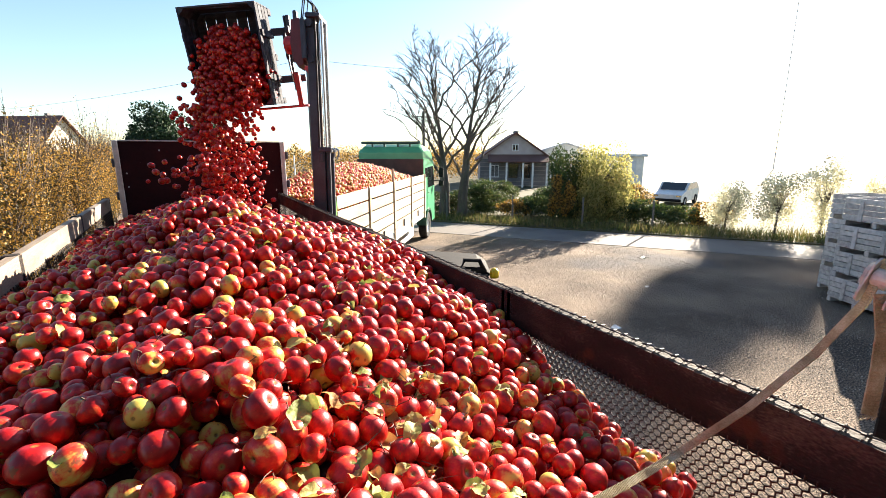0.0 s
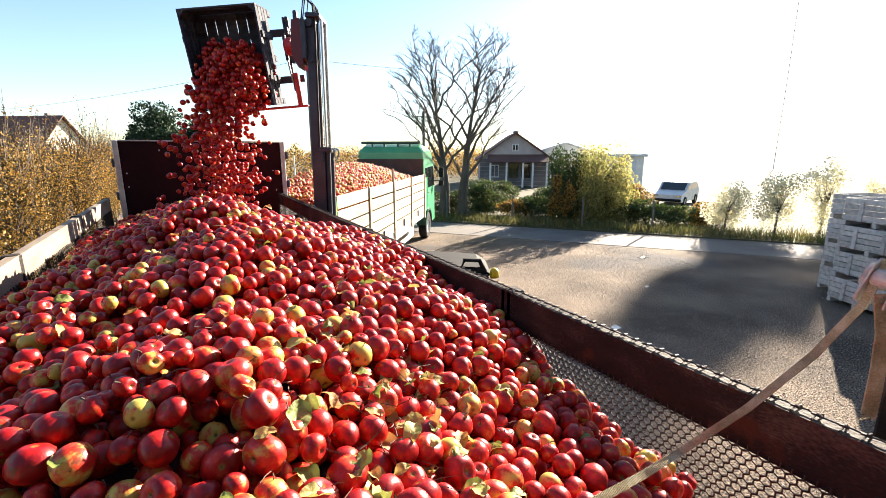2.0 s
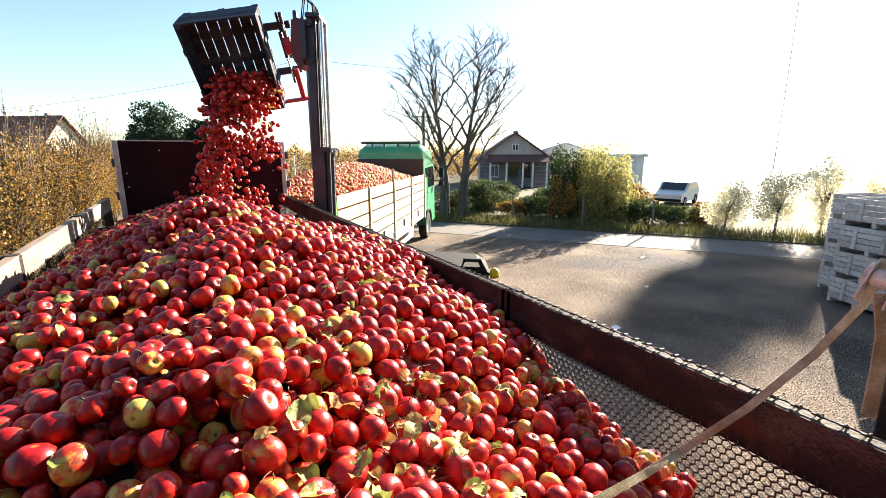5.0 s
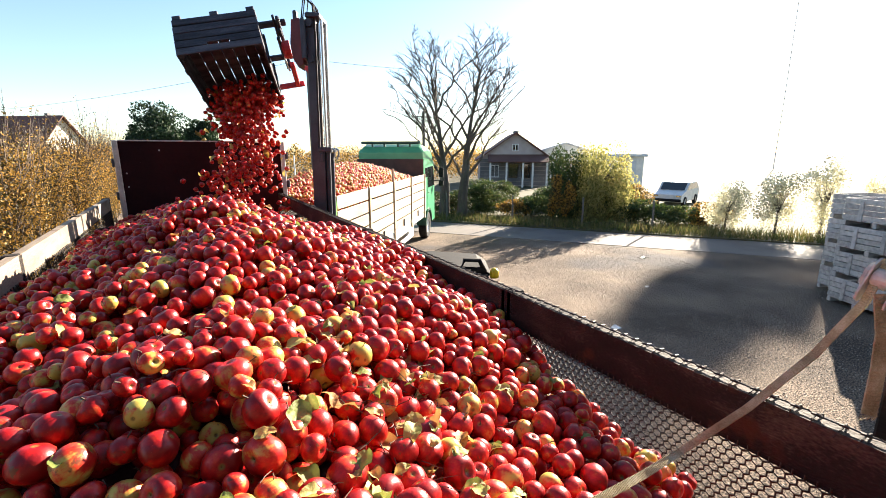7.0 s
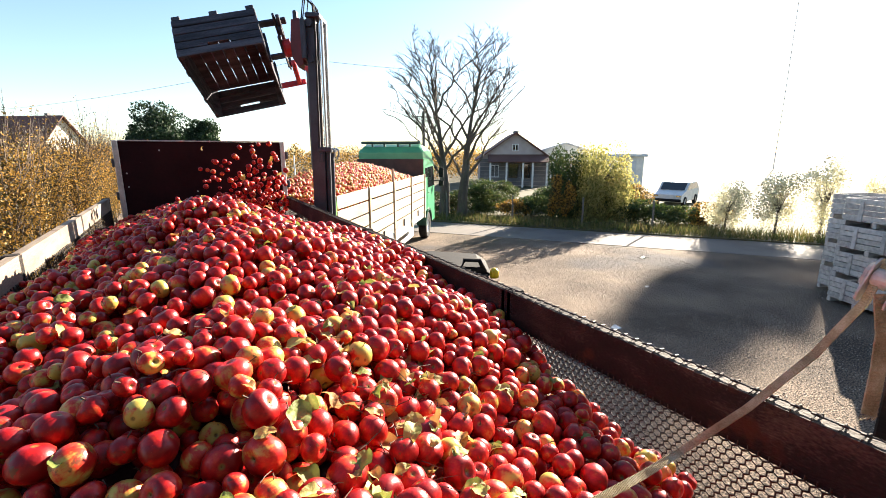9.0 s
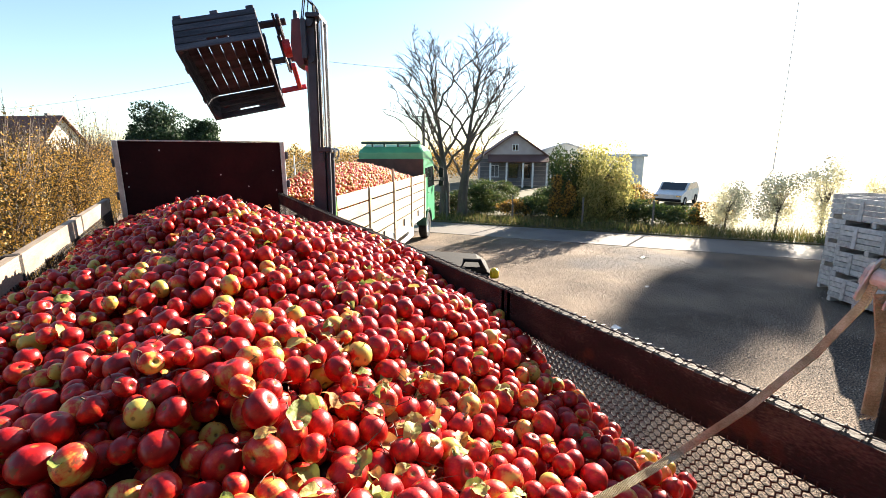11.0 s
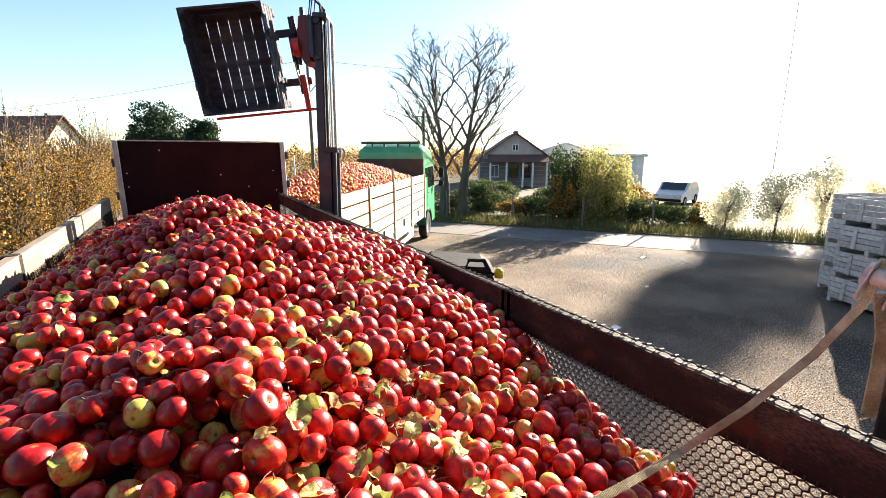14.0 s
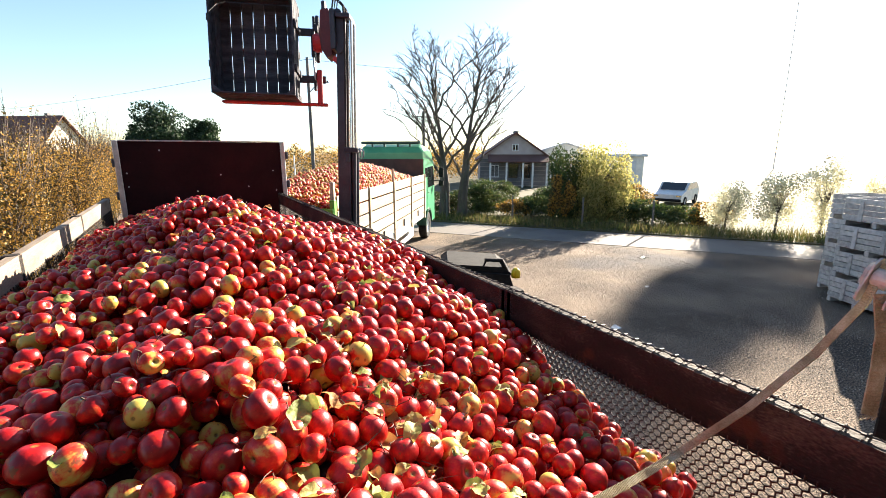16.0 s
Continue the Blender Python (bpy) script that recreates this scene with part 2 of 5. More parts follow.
M_GALV = mat("dull_zinc", [(0.34, 0.33, 0.31), (0.52, 0.51, 0.48)], 30, 0.6, metal=0.15, bump=0.1)
M_STONE = mat("gravel_stones", [(0.16, 0.13, 0.11), (0.30, 0.25, 0.21), (0.48, 0.42, 0.35)], 2.0, 0.9, bump=0.0, vary=0.9, island=True)
M_POLE = mat("pole_grey", [(0.09, 0.085, 0.08), (0.16, 0.15, 0.14)], 3, 0.8, bump=0.1)


# ---------------------------------------------------------------- mesh helpers
class Geo:
    """Collects vertices and faces."""

    def __init__(self):
        self.v, self.f = [], []

    def add(self, verts, faces):
        k = len(self.v)
        self.v.extend(tuple(p) for p in verts)
        self.f.extend(tuple(i + k for i in q) for q in faces)
        return self

    def box(self, cx, cy, cz, sx, sy, sz, m=None, bev=0.0):
        """A box by centre and size; bev cuts its long edges."""
        hx, hy, hz = sx / 2, sy / 2, sz / 2
        b = min(bev, hx * 0.9, hy * 0.9, hz * 0.9)
        if b <= 0:
            pts = [Vector((x, y, z)) for z in (-hz, hz) for x, y in ((-hx, -hy), (hx, -hy), (hx, hy), (-hx, hy))]
            fs = [(3, 2, 1, 0), (4, 5, 6, 7), (0, 1, 5, 4), (1, 2, 6, 5), (2, 3, 7, 6), (3, 0, 4, 7)]
        else:
            ring = [(-hx + b, -hy), (hx - b, -hy), (hx, -hy + b), (hx, hy - b), (hx - b, hy), (-hx + b, hy), (-hx, hy - b), (-hx, -hy + b)]
            inn = [(x * (hx - b) / hx, y * (hy - b) / hy) for x, y in ring]
            pts = [Vector((x, y, z)) for z, r in ((-hz, inn), (-hz + b, ring), (hz - b, ring), (hz, inn)) for x, y in r]
            fs = [tuple(range(7, -1, -1)), tuple(range(24, 32))]
            for k in range(3):
                fs += [(k * 8 + i, k * 8 + (i + 1) % 8, k * 8 + 8 + (i + 1) % 8, k * 8 + 8 + i) for i in range(8)]
        c = Vector((cx, cy, cz))
        pts = [(m @ p if m else p) + c for p in pts]
        return self.add(pts, fs)

    def tube(self, path, r, seg=8, closed=False, cap=True):
        """A round tube along a path; r is one radius or one for each point."""
        path = [Vector(p) for p in path]
        rs = r if isinstance(r, (list, tuple)) else [r] * len(path)
        pts, fs = [], []
        for i, p in enumerate(path):
            d = (path[min(i + 1, len(path) - 1)] - path[max(i - 1, 0)]).normalized()
            a = d.cross(Vector((0, 0, 1)) if abs(d.z) < 0.9 else Vector((1, 0, 0))).normalized()
            b = d.cross(a)
            pts += [p + (a * math.cos(2 * math.pi * k / seg) + b * math.sin(2 * math.pi * k / seg)) * rs[i] for k in range(seg)]
        for i in range(len(path) - 1):
            fs += [(i * seg + k, i * seg + (k + 1) % seg, (i + 1) * seg + (k + 1) % seg, (i + 1) * seg + k) for k in range(seg)]
        if cap:
            fs += [tuple(range(seg - 1, -1, -1)), tuple(range((len(path) - 1) * seg, len(path) * seg))]
        return self.add(pts, fs)

    def prism(self, outline, a, b, axis="y"):
        """An outline of (u, w) extruded from a to b along an axis (u, w are the other two axes in order)."""
        n = len(outline)
        place = {"x": lambda u, w, t: (t, u, w), "y": lambda u, w, t: (u, t, w), "z": lambda u, w, t: (u, w, t)}[axis]
        pts = [place(u, w, t) for t in (a, b) for u, w in outline]
        fs = [tuple(range(n - 1, -1, -1)), tuple(range(n, 2 * n))] + [(i, (i + 1) % n, n + (i + 1) % n, n + i) for i in range(n)]
        return self.add(pts, fs)

    def lathe(self, profile, cx, cy, cz, axis="z", seg=20):
        """A profile of (radius, height) turned round an axis."""
        n = len(profile)
        pts, fs = [], []
        for k in range(seg):
            a = 2 * math.pi * k / seg
            for r, h in profile:
                u, w = r * math.cos(a), r * math.sin(a)
                p = {"z": (u, w, h), "y": (u, h, w), "x": (h, u, w)}[axis]
                pts.append((cx + p[0], cy + p[1], cz + p[2]))
        for k in range(seg):
            for i in range(n - 1):
                fs.append((k * n + i, ((k + 1) % seg) * n + i, ((k + 1) % seg) * n + i + 1, k * n + i + 1))
        return self.add(pts, fs)

    def mesh(self, name, smooth=False):
        me = bpy.data.meshes.new(name)
        me.from_pydata(self.v, [], self.f)
        bm = bmesh.new()
        bm.from_mesh(me)
        bmesh.ops.recalc_face_normals(bm, faces=bm.faces)
        bm.to_mesh(me)
        bm.free()
        if smooth:
            me.shade_smooth()
        return me


def part(name, geo, material, parent=None, label="", smooth=False, at=None):
    """One mesh object, under a thing or a part."""
    me = geo if isinstance(geo, bpy.types.Mesh) else geo.mesh(name, smooth)
    if not me.materials:
        me.materials.append(material)
    ob = new(name, me)
    if parent:
        ob.parent = parent
    if at is not None:
        ob.matrix_basis = at
    if label:
        ob["label"] = label
    return ob


def thing(name, label, category, group="", kind="", at=None):
    ob = new(name)
    ob.empty_display_size = 0.2
    if at is not None:
        ob.matrix_basis = at
    return tagged(ob, label, category, group, kind)


def fast_mesh(name, verts, faces, material, smooth=True, skin=None):
    """A mesh from numpy arrays; every face has the same number of corners."""
    me = bpy.data.meshes.new(name)
    nf, k = faces.shape
    me.vertices.add(len(verts))
    me.vertices.foreach_set("co", np.ascontiguousarray(verts, dtype=np.float32).ravel())
    me.loops.add(nf * k)
    me.loops.foreach_set("vertex_index", np.ascontiguousarray(faces, dtype=np.int32).ravel())
    me.polygons.add(nf)
    me.polygons.foreach_set("loop_start", np.arange(0, nf * k, k, dtype=np.int32))
    me.polygons.foreach_set("loop_total", np.full(nf, k, dtype=np.int32))
    me.update(calc_edges=True)
    if smooth:
        me.polygons.foreach_set("use_smooth", np.ones(nf, dtype=bool))
    if skin is not None:
        a = me.attributes.new("skin", "FLOAT_VECTOR", "POINT")
        a.data.foreach_set("vector", np.ascontiguousarray(skin, dtype=np.float32).ravel())
    me.materials.append(material)
    return me


# ---------------------------------------------------------------- apples
def apple_shape(seg, rings, lump=0.05, seed=0):
    """Unit apple: flattened top, tapered base, hollows at stalk and calyx."""
    rg = np.random.default_rng(seed)
    th = np.linspace(0.03, math.pi - 0.03, rings)
    r = np.sin(th) * (1.0 + 0.10 * np.cos(th))
    z = np.cos(th) * 0.92
    z = z - 0.30 * np.exp(-(r / 0.30) ** 2) * np.sign(np.cos(th)) * np.where(np.cos(th) > 0, 1.0, 0.6)
    ph = np.arange(seg) * 2 * math.pi / seg
    wob = 1 + lump * (np.cos(ph * 2 + rg.uniform(0, 6)) * 0.5 + np.cos(5 * ph + rg.uniform(0, 6)) * 0.25)
    v = np.stack([(r[:, None] * np.cos(ph) * wob), (r[:, None] * np.sin(ph) * wob), np.repeat(z[:, None], seg, 1)], -1)
    v[..., 2] += lump * rg.normal() * v[..., 0]
    v = v.reshape(-1, 3)
    i = np.arange(rings - 1)[:, None] * seg
    k = np.arange(seg)[None, :]
    k2 = (k + 1) % seg
    f = np.stack([i + k, i + seg + k, i + seg + k2, i + k2], -1).reshape(-1, 4)
    return v, f


SHAPES_FINE = [apple_shape(16, 11, 0.07, s) for s in range(6)]
SHAPES_MID = [apple_shape(11, 8, 0.07, s) for s in range(6)]
SHAPES_LOW = [apple_shape(7, 6, 0.05, s) for s in range(4)]


def turns(count, rg):
    """Random rotation matrices."""
    q = rg.normal(size=(count, 4))
    q /= np.linalg.norm(q, axis=1, keepdims=True)
    w, x, y, z = q.T
    return np.stack([1 - 2 * (y * y + z * z), 2 * (x * y - z * w), 2 * (x * z + y * w),
                     2 * (x * y + z * w), 1 - 2 * (x * x + z * z), 2 * (y * z - x * w),
                     2 * (x * z - y * w), 2 * (y * z + x * w), 1 - 2 * (x * x + y * y)], -1).reshape(-1, 3, 3)


def apples_mesh(name, pos, rad, shapes, seed=1):
    """Many apples in one mesh."""
    rg = np.random.default_rng(seed)
    R = turns(len(pos), rg)
    V, F, S, base = [], [], [], 0
    which = rg.integers(0, len(shapes), len(pos))
    for s, (sv, sf) in enumerate(shapes):
        ids = np.nonzero(which == s)[0]
        if not len(ids):
            continue
        v = np.einsum("nij,vj->nvi", R[ids], sv) * rad[ids][:, None, None] + pos[ids][:, None, :]
        f = sf[None] + (np.arange(len(ids)) * len(sv))[:, None, None] + base
        V.append(v.reshape(-1, 3))
        F.append(f.reshape(-1, 4))
        S.append(np.tile(sv, (len(ids), 1)))
        base += len(ids) * len(sv)
    return fast_mesh(name, np.concatenate(V), np.concatenate(F), M_APPLES, True, np.concatenate(S))


def settle(pos, rad, top, rounds=14):
    """Pushes overlapping apples apart and keeps them below the heap's surface."""
    pos = pos.copy()
    cell = 0.1
    for _ in range(rounds):
        key = np.floor(pos / cell).astype(int)
        order = np.lexsort((key[:, 1], key[:, 0]))
        move = np.zeros_like(pos)
        bins = {}
        for i in order:
            bins.setdefault((key[i, 0], key[i, 1]), []).append(i)
        for (a, b), mine in bins.items():
            near = [j for da in (-1, 0, 1) for db in (-1, 0, 1) for j in bins.get((a + da, b + db), ())]
            d = pos[mine][:, None, :] - pos[near][None]
            dist = np.linalg.norm(d, axis=2) + 1e-6
            over = np.clip((rad[mine][:, None] + rad[near][None]) * 0.95 - dist, 0, None)
            over[dist < 1e-5] = 0
            move[mine] += (d / dist[..., None] * over[..., None] * 0.5).sum(1)
        pos += np.clip(move, -0.02, 0.02)
        lim = top(pos[:, 0], pos[:, 1]) - rad * 0.6
        pos[:, 2] += np.where(pos[:, 2] > lim + 0.04, (lim + 0.04 - pos[:, 2]) * 0.5, np.where(pos[:, 2] < lim - 0.12, 0.01, 0.0))
    return pos


def heap_top(x, y):
    """Height of the trailer's heap of apples."""
    ridge = np.interp(y, [-1.2, 0.3, 0.7, 1.0, 2.0, 3.0, 3.6, 4.5, 6.0, 8.2], [2.45, 2.58, 2.65, 2.73, 2.83, 2.91, 2.87, 2.75, 2.65, 2.45])
    right = np.interp(y, [1.0, 1.5, 3.2, 4.5], [0.52, 0.37, 0.35, 0.45]) * np.clip((x - 0.1) / 1.2, 0, None) ** 1.2
    left = np.interp(y, [1.0, 2.2, 3.1, 4.5, 6.6], [0.25, 0.41, 0.48, 0.38, 0.28]) * np.clip((0.1 - x) / 1.03, 0, None) ** 1.25
    wave = 0.03 * np.sin(x * 5.1 + y * 2.3) + 0.025 * np.sin(y * 6.7 - x * 3.1) + 0.014 * np.sin(y * 15.1 + x * 4) * np.sin(x * 17.3)
    return np.maximum(ridge - right - left, 2.15) + wave


# ---------------------------------------------------------------- ground
def sheet(name, corners, z, material, label, thick=0.0):
    g = Geo()
    if thick:
        g.prism(corners, z - thick, z, "z")
    else:
        g.add([(x, y, z) for x, y in corners], [tuple(range(len(corners)))])
    return tagged(part(name, g, material), label, name, kind="structure")


sheet("ground", [(-900, -900), (900, -900), (900, 900), (-900, 900)], 0.0, M_GRAVEL, "trodden gravel yard with dark damp patches")
ROAD_DIR = Vector((0.62, -0.785, 0))
ROAD_N = Vector((0.785, 0.62, 0))
ROAD_EDGE = Vector((10.9, 17.4, 0))


def along(a, b, z=0.0):
    p = ROAD_EDGE + ROAD_DIR * a + ROAD_N * b
    return (p.x, p.y, z)


sheet("road", [along(-120, -2.7)[:2], along(120, -2.7)[:2], along(120, 0)[:2], along(-120, 0)[:2]], 0.012, M_ROAD, "grey worn asphalt lane beside the yard", 0.01)
sheet("verge", [along(-120, 0)[:2], along(120, 0)[:2], along(120, 300)[:2], along(-120, 300)[:2]], 0.06, M_SOIL, "grassy soil verge beyond the lane", 0.05)

# unseen wall added behind the camera to block sky fill
g = Geo().prism([(-16, 0.0), (16, 0.0), (16, 8.5), (0, 10.5), (-16, 8.5)], -6.6, -6.2, "y")
tagged(part("wall_back", g, M_SKYBLOCK), "unseen dark wall added behind the camera to cut sky light", "wall", kind="structure")

RAIL_R, RAIL_L, LEFT_X, RIGHT_X, BED_Z, END_Y, NEAR_Y = 2.566, 2.600, -0.985, 1.345, 1.15, 8.0, -1.4
RAIL_H = 0.17


# ---------------------------------------------------------------- trailer
def hex_wire(x, y0, y1, z0, z1, size, r):
    """Hexagonal wire netting in the plane of one x."""
    V, F = [], []
    w, h = size * 0.9, size
    rows = int((z1 - z0) / (h * 0.75)) + 1
    cols = int((y1 - y0) / w) + 1

    def wire(a, b):
        a, b = np.array(a), np.array(b)
        d = (b - a) / np.linalg.norm(b - a)
        s = np.array([0.0, -d[2], d[1]]) * r
        o = np.array([r, 0, 0])
        k = len(V)
        V.extend([a + s, a + o, a - s - o, b + s, b + o, b - s - o])
        F.extend([(k + i, k + (i + 1) % 3, k + 3 + (i + 1) % 3, k + 3 + i) for i in range(3)])

    for j in range(rows):
        for i in range(cols):
            cy, cz = y0 + (i + 0.5 * (j % 2)) * w, z0 + j * h * 0.75
            p = [(x, cy, cz + h * 0.5), (x, cy + w * 0.5, cz + h * 0.25), (x, cy + w * 0.5, cz - h * 0.25), (x, cy, cz - h * 0.5)]
            for a, b in ((0, 1), (1, 2), (2, 3)):
                if max(p[a][2], p[b][2]) <= z1 and min(p[a][2], p[b][2]) >= z0 - 0.01 and max(p[a][1], p[b][1]) <= y1:
                    wire(p[a], p[b])
    return fast_mesh("wire_netting", np.array(V), np.array(F), M_WIRE, False)


trailer = thing("farm_trailer", "long rusty steel trailer with wire-mesh sides, heaped with apples", "trailer")
POSTS = [-0.6, 1.70, 3.80, 5.87, 7.93]
for sx, xx, RAIL_Z in ((1, RIGHT_X, RAIL_R), (-1, LEFT_X, RAIL_L)):
    cuts = [NEAR_Y] + POSTS[:-1] + [END_Y]
    for a, b in zip(cuts, cuts[1:]):
        g = Geo()
        # channel rail: web towards the apples, ledge on top
        prof = [(0, 0), (0.012, 0), (0.012, RAIL_H - 0.012), (0.050, RAIL_H - 0.012), (0.050, RAIL_H - 0.03), (0.058, RAIL_H - 0.03), (0.058, RAIL_H), (0, RAIL_H)]
        prof = [(xx + sx * u, RAIL_Z - RAIL_H + w) for u, w in prof]
        g.prism(prof, a + 0.012, b - 0.012, "y")
        # shaded colour for the right rail, sunlit colour for the left
        part("rail", g, M_RUST if sx > 0 else M_LEFTRAIL, trailer, "" if sx > 0 else "rail coloured pale for the sun falling on it")
    for y in POSTS:
        part("post", Geo().box(xx + sx * 0.045, y, (RAIL_Z + BED_Z) / 2 - 0.06, 0.09, 0.085, RAIL_Z - BED_Z + 0.13, bev=0.008), M_RUST, trailer)
    part("lower_rail", Geo().box(xx + sx * 0.04, (NEAR_Y + END_Y) / 2, BED_Z + 0.06, 0.07, END_Y - NEAR_Y, 0.14, bev=0.008), M_RUST, trailer)
    zt = RAIL_Z - RAIL_H + 0.02
    for y0, y1, z0, z1, size, r in ((NEAR_Y, END_Y, BED_Z + 0.1, zt - 0.66, 0.06, 0.0018), (NEAR_Y, 0.0, zt - 0.66, zt, 0.06, 0.0018)) + (((0.0, 4.6, zt - 0.66, zt, 0.031, 0.0029), (4.6, END_Y, zt - 0.66, zt, 0.035, 0.0022)) if sx > 0 else ((0.0, END_Y, zt - 0.66, zt, 0.04, 0.0018),)):
        part("wire_netting", hex_wire(xx - sx * 0.006, y0, y1, z0, z1, size, r), M_WIRE, trailer, "dark hexagonal wire netting")
    # netting bound over the rail's ledge
    g = Geo()
    y = NEAR_Y
    rg = random.Random(5)
    while y < (END_Y if sx > 0 else 5.0):
        y += 0.052 + rg.uniform(-0.004, 0.004)
        if sx > 0:
            top = RAIL_Z + 0.004
            q = rg.uniform(-0.005, 0.005)
            g.tube([(xx + 0.061, y - 0.003, top - 0.03), (xx + 0.060, y, top), (xx + 0.030, y + q, top + 0.004), (xx + 0.005, y + q, top + 0.002), (xx - 0.003, y + 0.004, top - 0.02)], 0.0022, 5)
            g.tube([(xx + 0.030, y + q - 0.010, top + 0.004), (xx + 0.029, y + q, top + 0.006), (xx + 0.031, y + q + 0.010, top + 0.004)], 0.0044, 5)
            g.tube([(xx + 0.030, y + q, top + 0.004), (xx + 0.030 + q, y + 0.026, top + 0.006), (xx + 0.030, y + 0.054, top + 0.004)], 0.0024, 4)
        else:
            zz = RAIL_Z - RAIL_H
            g.tube([(xx + 0.006, y, zz + 0.02), (xx + 0.012, y, zz - 0.03), (xx + 0.004, y + 0.008, zz - 0.075)], 0.003, 4)
    part("wire_binding", g, M_WIRE, trailer, "bent wire ends bound along the rail")
part("bed", Geo().box((LEFT_X + RIGHT_X) / 2, (NEAR_Y + END_Y) / 2, BED_Z - 0.05, RIGHT_X - LEFT_X + 0.16, END_Y - NEAR_Y + 0.1, 0.1, bev=0.01), M_RUST, trailer)
for x in (-0.35, 0.75):
    part("chassis_beam", Geo().box(x, 3.3, BED_Z - 0.21, 0.09, 8.6, 0.2, bev=0.01), M_STEEL, trailer)
for y in (0.8, 5.4):
    part("axle", Geo().tube([(-0.85, y, 0.48), (1.2, y, 0.48)], 0.06, 10), M_STEEL, trailer)
    part("axle_stand", Geo().box(0.2, y, 0.72, 1.3, 0.14, 0.44, bev=0.01), M_STEEL, trailer)
    for x in (-0.95, 1.3):
        w = part("wheel", Geo().lathe([(0.24, -0.12), (0.43, -0.13), (0.48, -0.09), (0.48, 0.09), (0.43, 0.13), (0.24, 0.12)], x, y, 0.48, "x", 24), M_RUBBER, trailer, smooth=False)
        part("rim", Geo().lathe([(0.02, -0.06), (0.20, -0.06), (0.245, -0.11), (0.245, 0.11), (0.20, 0.06), (0.02, 0.06)], x, y, 0.48, "x", 20), M_RUST, w)
part("drawbar", Geo().tube([(0.2, NEAR_Y, 0.9), (0.2, -2.6, 0.6)], 0.06, 8), M_STEEL, trailer)
# cross tie between the sides
part("cross_tie", Geo().box(0.18, 6.35, 2.36, 2.26, 0.06, 0.07, bev=0.006), M_RUST, trailer)
part("stub_tie", Geo().box(-0.77, 1.97, 2.55, 0.43, 0.055, 0.045, bev=0.005), M_RUST, trailer)
# high end board
eb = part("end_board", Geo().box(0.32, END_Y + 0.06, 2.28, 2.24, 0.025, 2.26, bev=0.004), M_PLY, trailer, "dark brown film-faced plywood end board")
for x in (-0.835, 1.475):
    part("board_frame", Geo().box(x, END_Y + 0.055, 2.27, 0.07, 0.06, 2.30, bev=0.006), M_ALU, eb, "pale aluminium edge frame")
part("top_edge", Geo().box(0.32, END_Y + 0.06, 3.42, 2.24, 0.03, 0.018, bev=0.003), M_ALU, eb)
for x, z in ((-0.74, 2.75), (-0.74, 2.95), (-0.3, 3.28), (0.5, 2.9), (0.9, 2.7), (1.3, 2.95), (1.33, 2.62), (0.15, 2.65)):
    part("screw", Geo().lathe([(0.0, -0.006), (0.011, -0.004), (0.011, 0.006)], x, END_Y + 0.044, z, "y", 8), M_ALU, eb)
for z in (2.72, 3.2):
    part("hinge", Geo().box(1.535, END_Y + 0.05, z, 0.05, 0.07, 0.12, bev=0.006), M_STEEL, eb)
    part("hinge", Geo().box(-0.885, END_Y + 0.05, z - 0.1, 0.03, 0.07, 0.12, bev=0.006), M_STEEL, eb)


# ---------------------------------------------------------------- heap of apples in the trailer
def heap():
    """Random close packing in two layers, with mixed sizes."""
    rg = np.random.default_rng(7)
    n = 11600
    c = np.stack([rg.uniform(LEFT_X + 0.04, RIGHT_X - 0.04, n), rg.uniform(NEAR_Y + 0.2, 7.85, n)], 1)
    layer = (np.arange(n) % 5 > 1).astype(float)  # two fifths lie loose on top
    r = np.clip(rg.normal(0.0312, 0.0056, n) + np.interp(c[:, 0], [-0.9, -0.2, 0.25], [-0.0045, -0.002, 0.0040]), 0.021, 0.0405)
    # spread each layer evenly before it settles
    for _ in range(10):
        move = np.zeros_like(c)
        key = np.floor(c / 0.1).astype(int)
        bins = {}
        for i in range(n):
            bins.setdefault((key[i, 0], key[i, 1], int(layer[i])), []).append(i)
        for (a, b, k), mine in bins.items():
            near = [q for da in (-1, 0, 1) for db in (-1, 0, 1) for q in bins.get((a + da, b + db, k), ())]
            d = c[mine][:, None] - c[near][None]
            dist = np.linalg.norm(d, axis=2) + 1e-6
            over = np.clip((r[mine][:, None] + r[near][None]) * 1.02 - dist, 0, None)
            over[dist < 1e-5] = 0
            move[mine] += (d / dist[..., None] * over[..., None] * 0.5).sum(1)
        c += np.clip(move, -0.02, 0.02)
    c[:, 0] = np.clip(c[:, 0], LEFT_X + r + 0.005, RIGHT_X - r - 0.005)
    lump = 0.022 * np.sin(c[:, 0] * 23 + 2 * np.sin(c[:, 1] * 9)) * np.sin(c[:, 1] * 19 + c[:, 0] * 7)
    z = heap_top(c[:, 0], c[:, 1]) + lump - r * 0.6 + 0.012 - 0.064 * layer + rg.normal(size=n) * 0.016
    p = settle(np.column_stack([c, z]), r, heap_top, 8)
    p[:, 0] = np.clip(p[:, 0], LEFT_X + r + 0.005, RIGHT_X - r - 0.005)
    return p, r


HEAP_P, HEAP_R = heap()
ap_meshes = [fast_mesh("apple", v, f, M_APPLE, True, v) for v, f in SHAPES_FINE]
upper = HEAP_P[:, 2] > heap_top(HEAP_P[:, 0], HEAP_P[:, 1]) - 0.062
single = upper & (HEAP_P[:, 1] > 0.45) & (HEAP_P[:, 1] < 1.45) & (HEAP_P[:, 0] > -0.25) & (HEAP_P[:, 0] < 1.1)
sid = np.nonzero(single)[0][:300]
single[:] = False
single[sid] = True
rgA = np.random.default_rng(11)
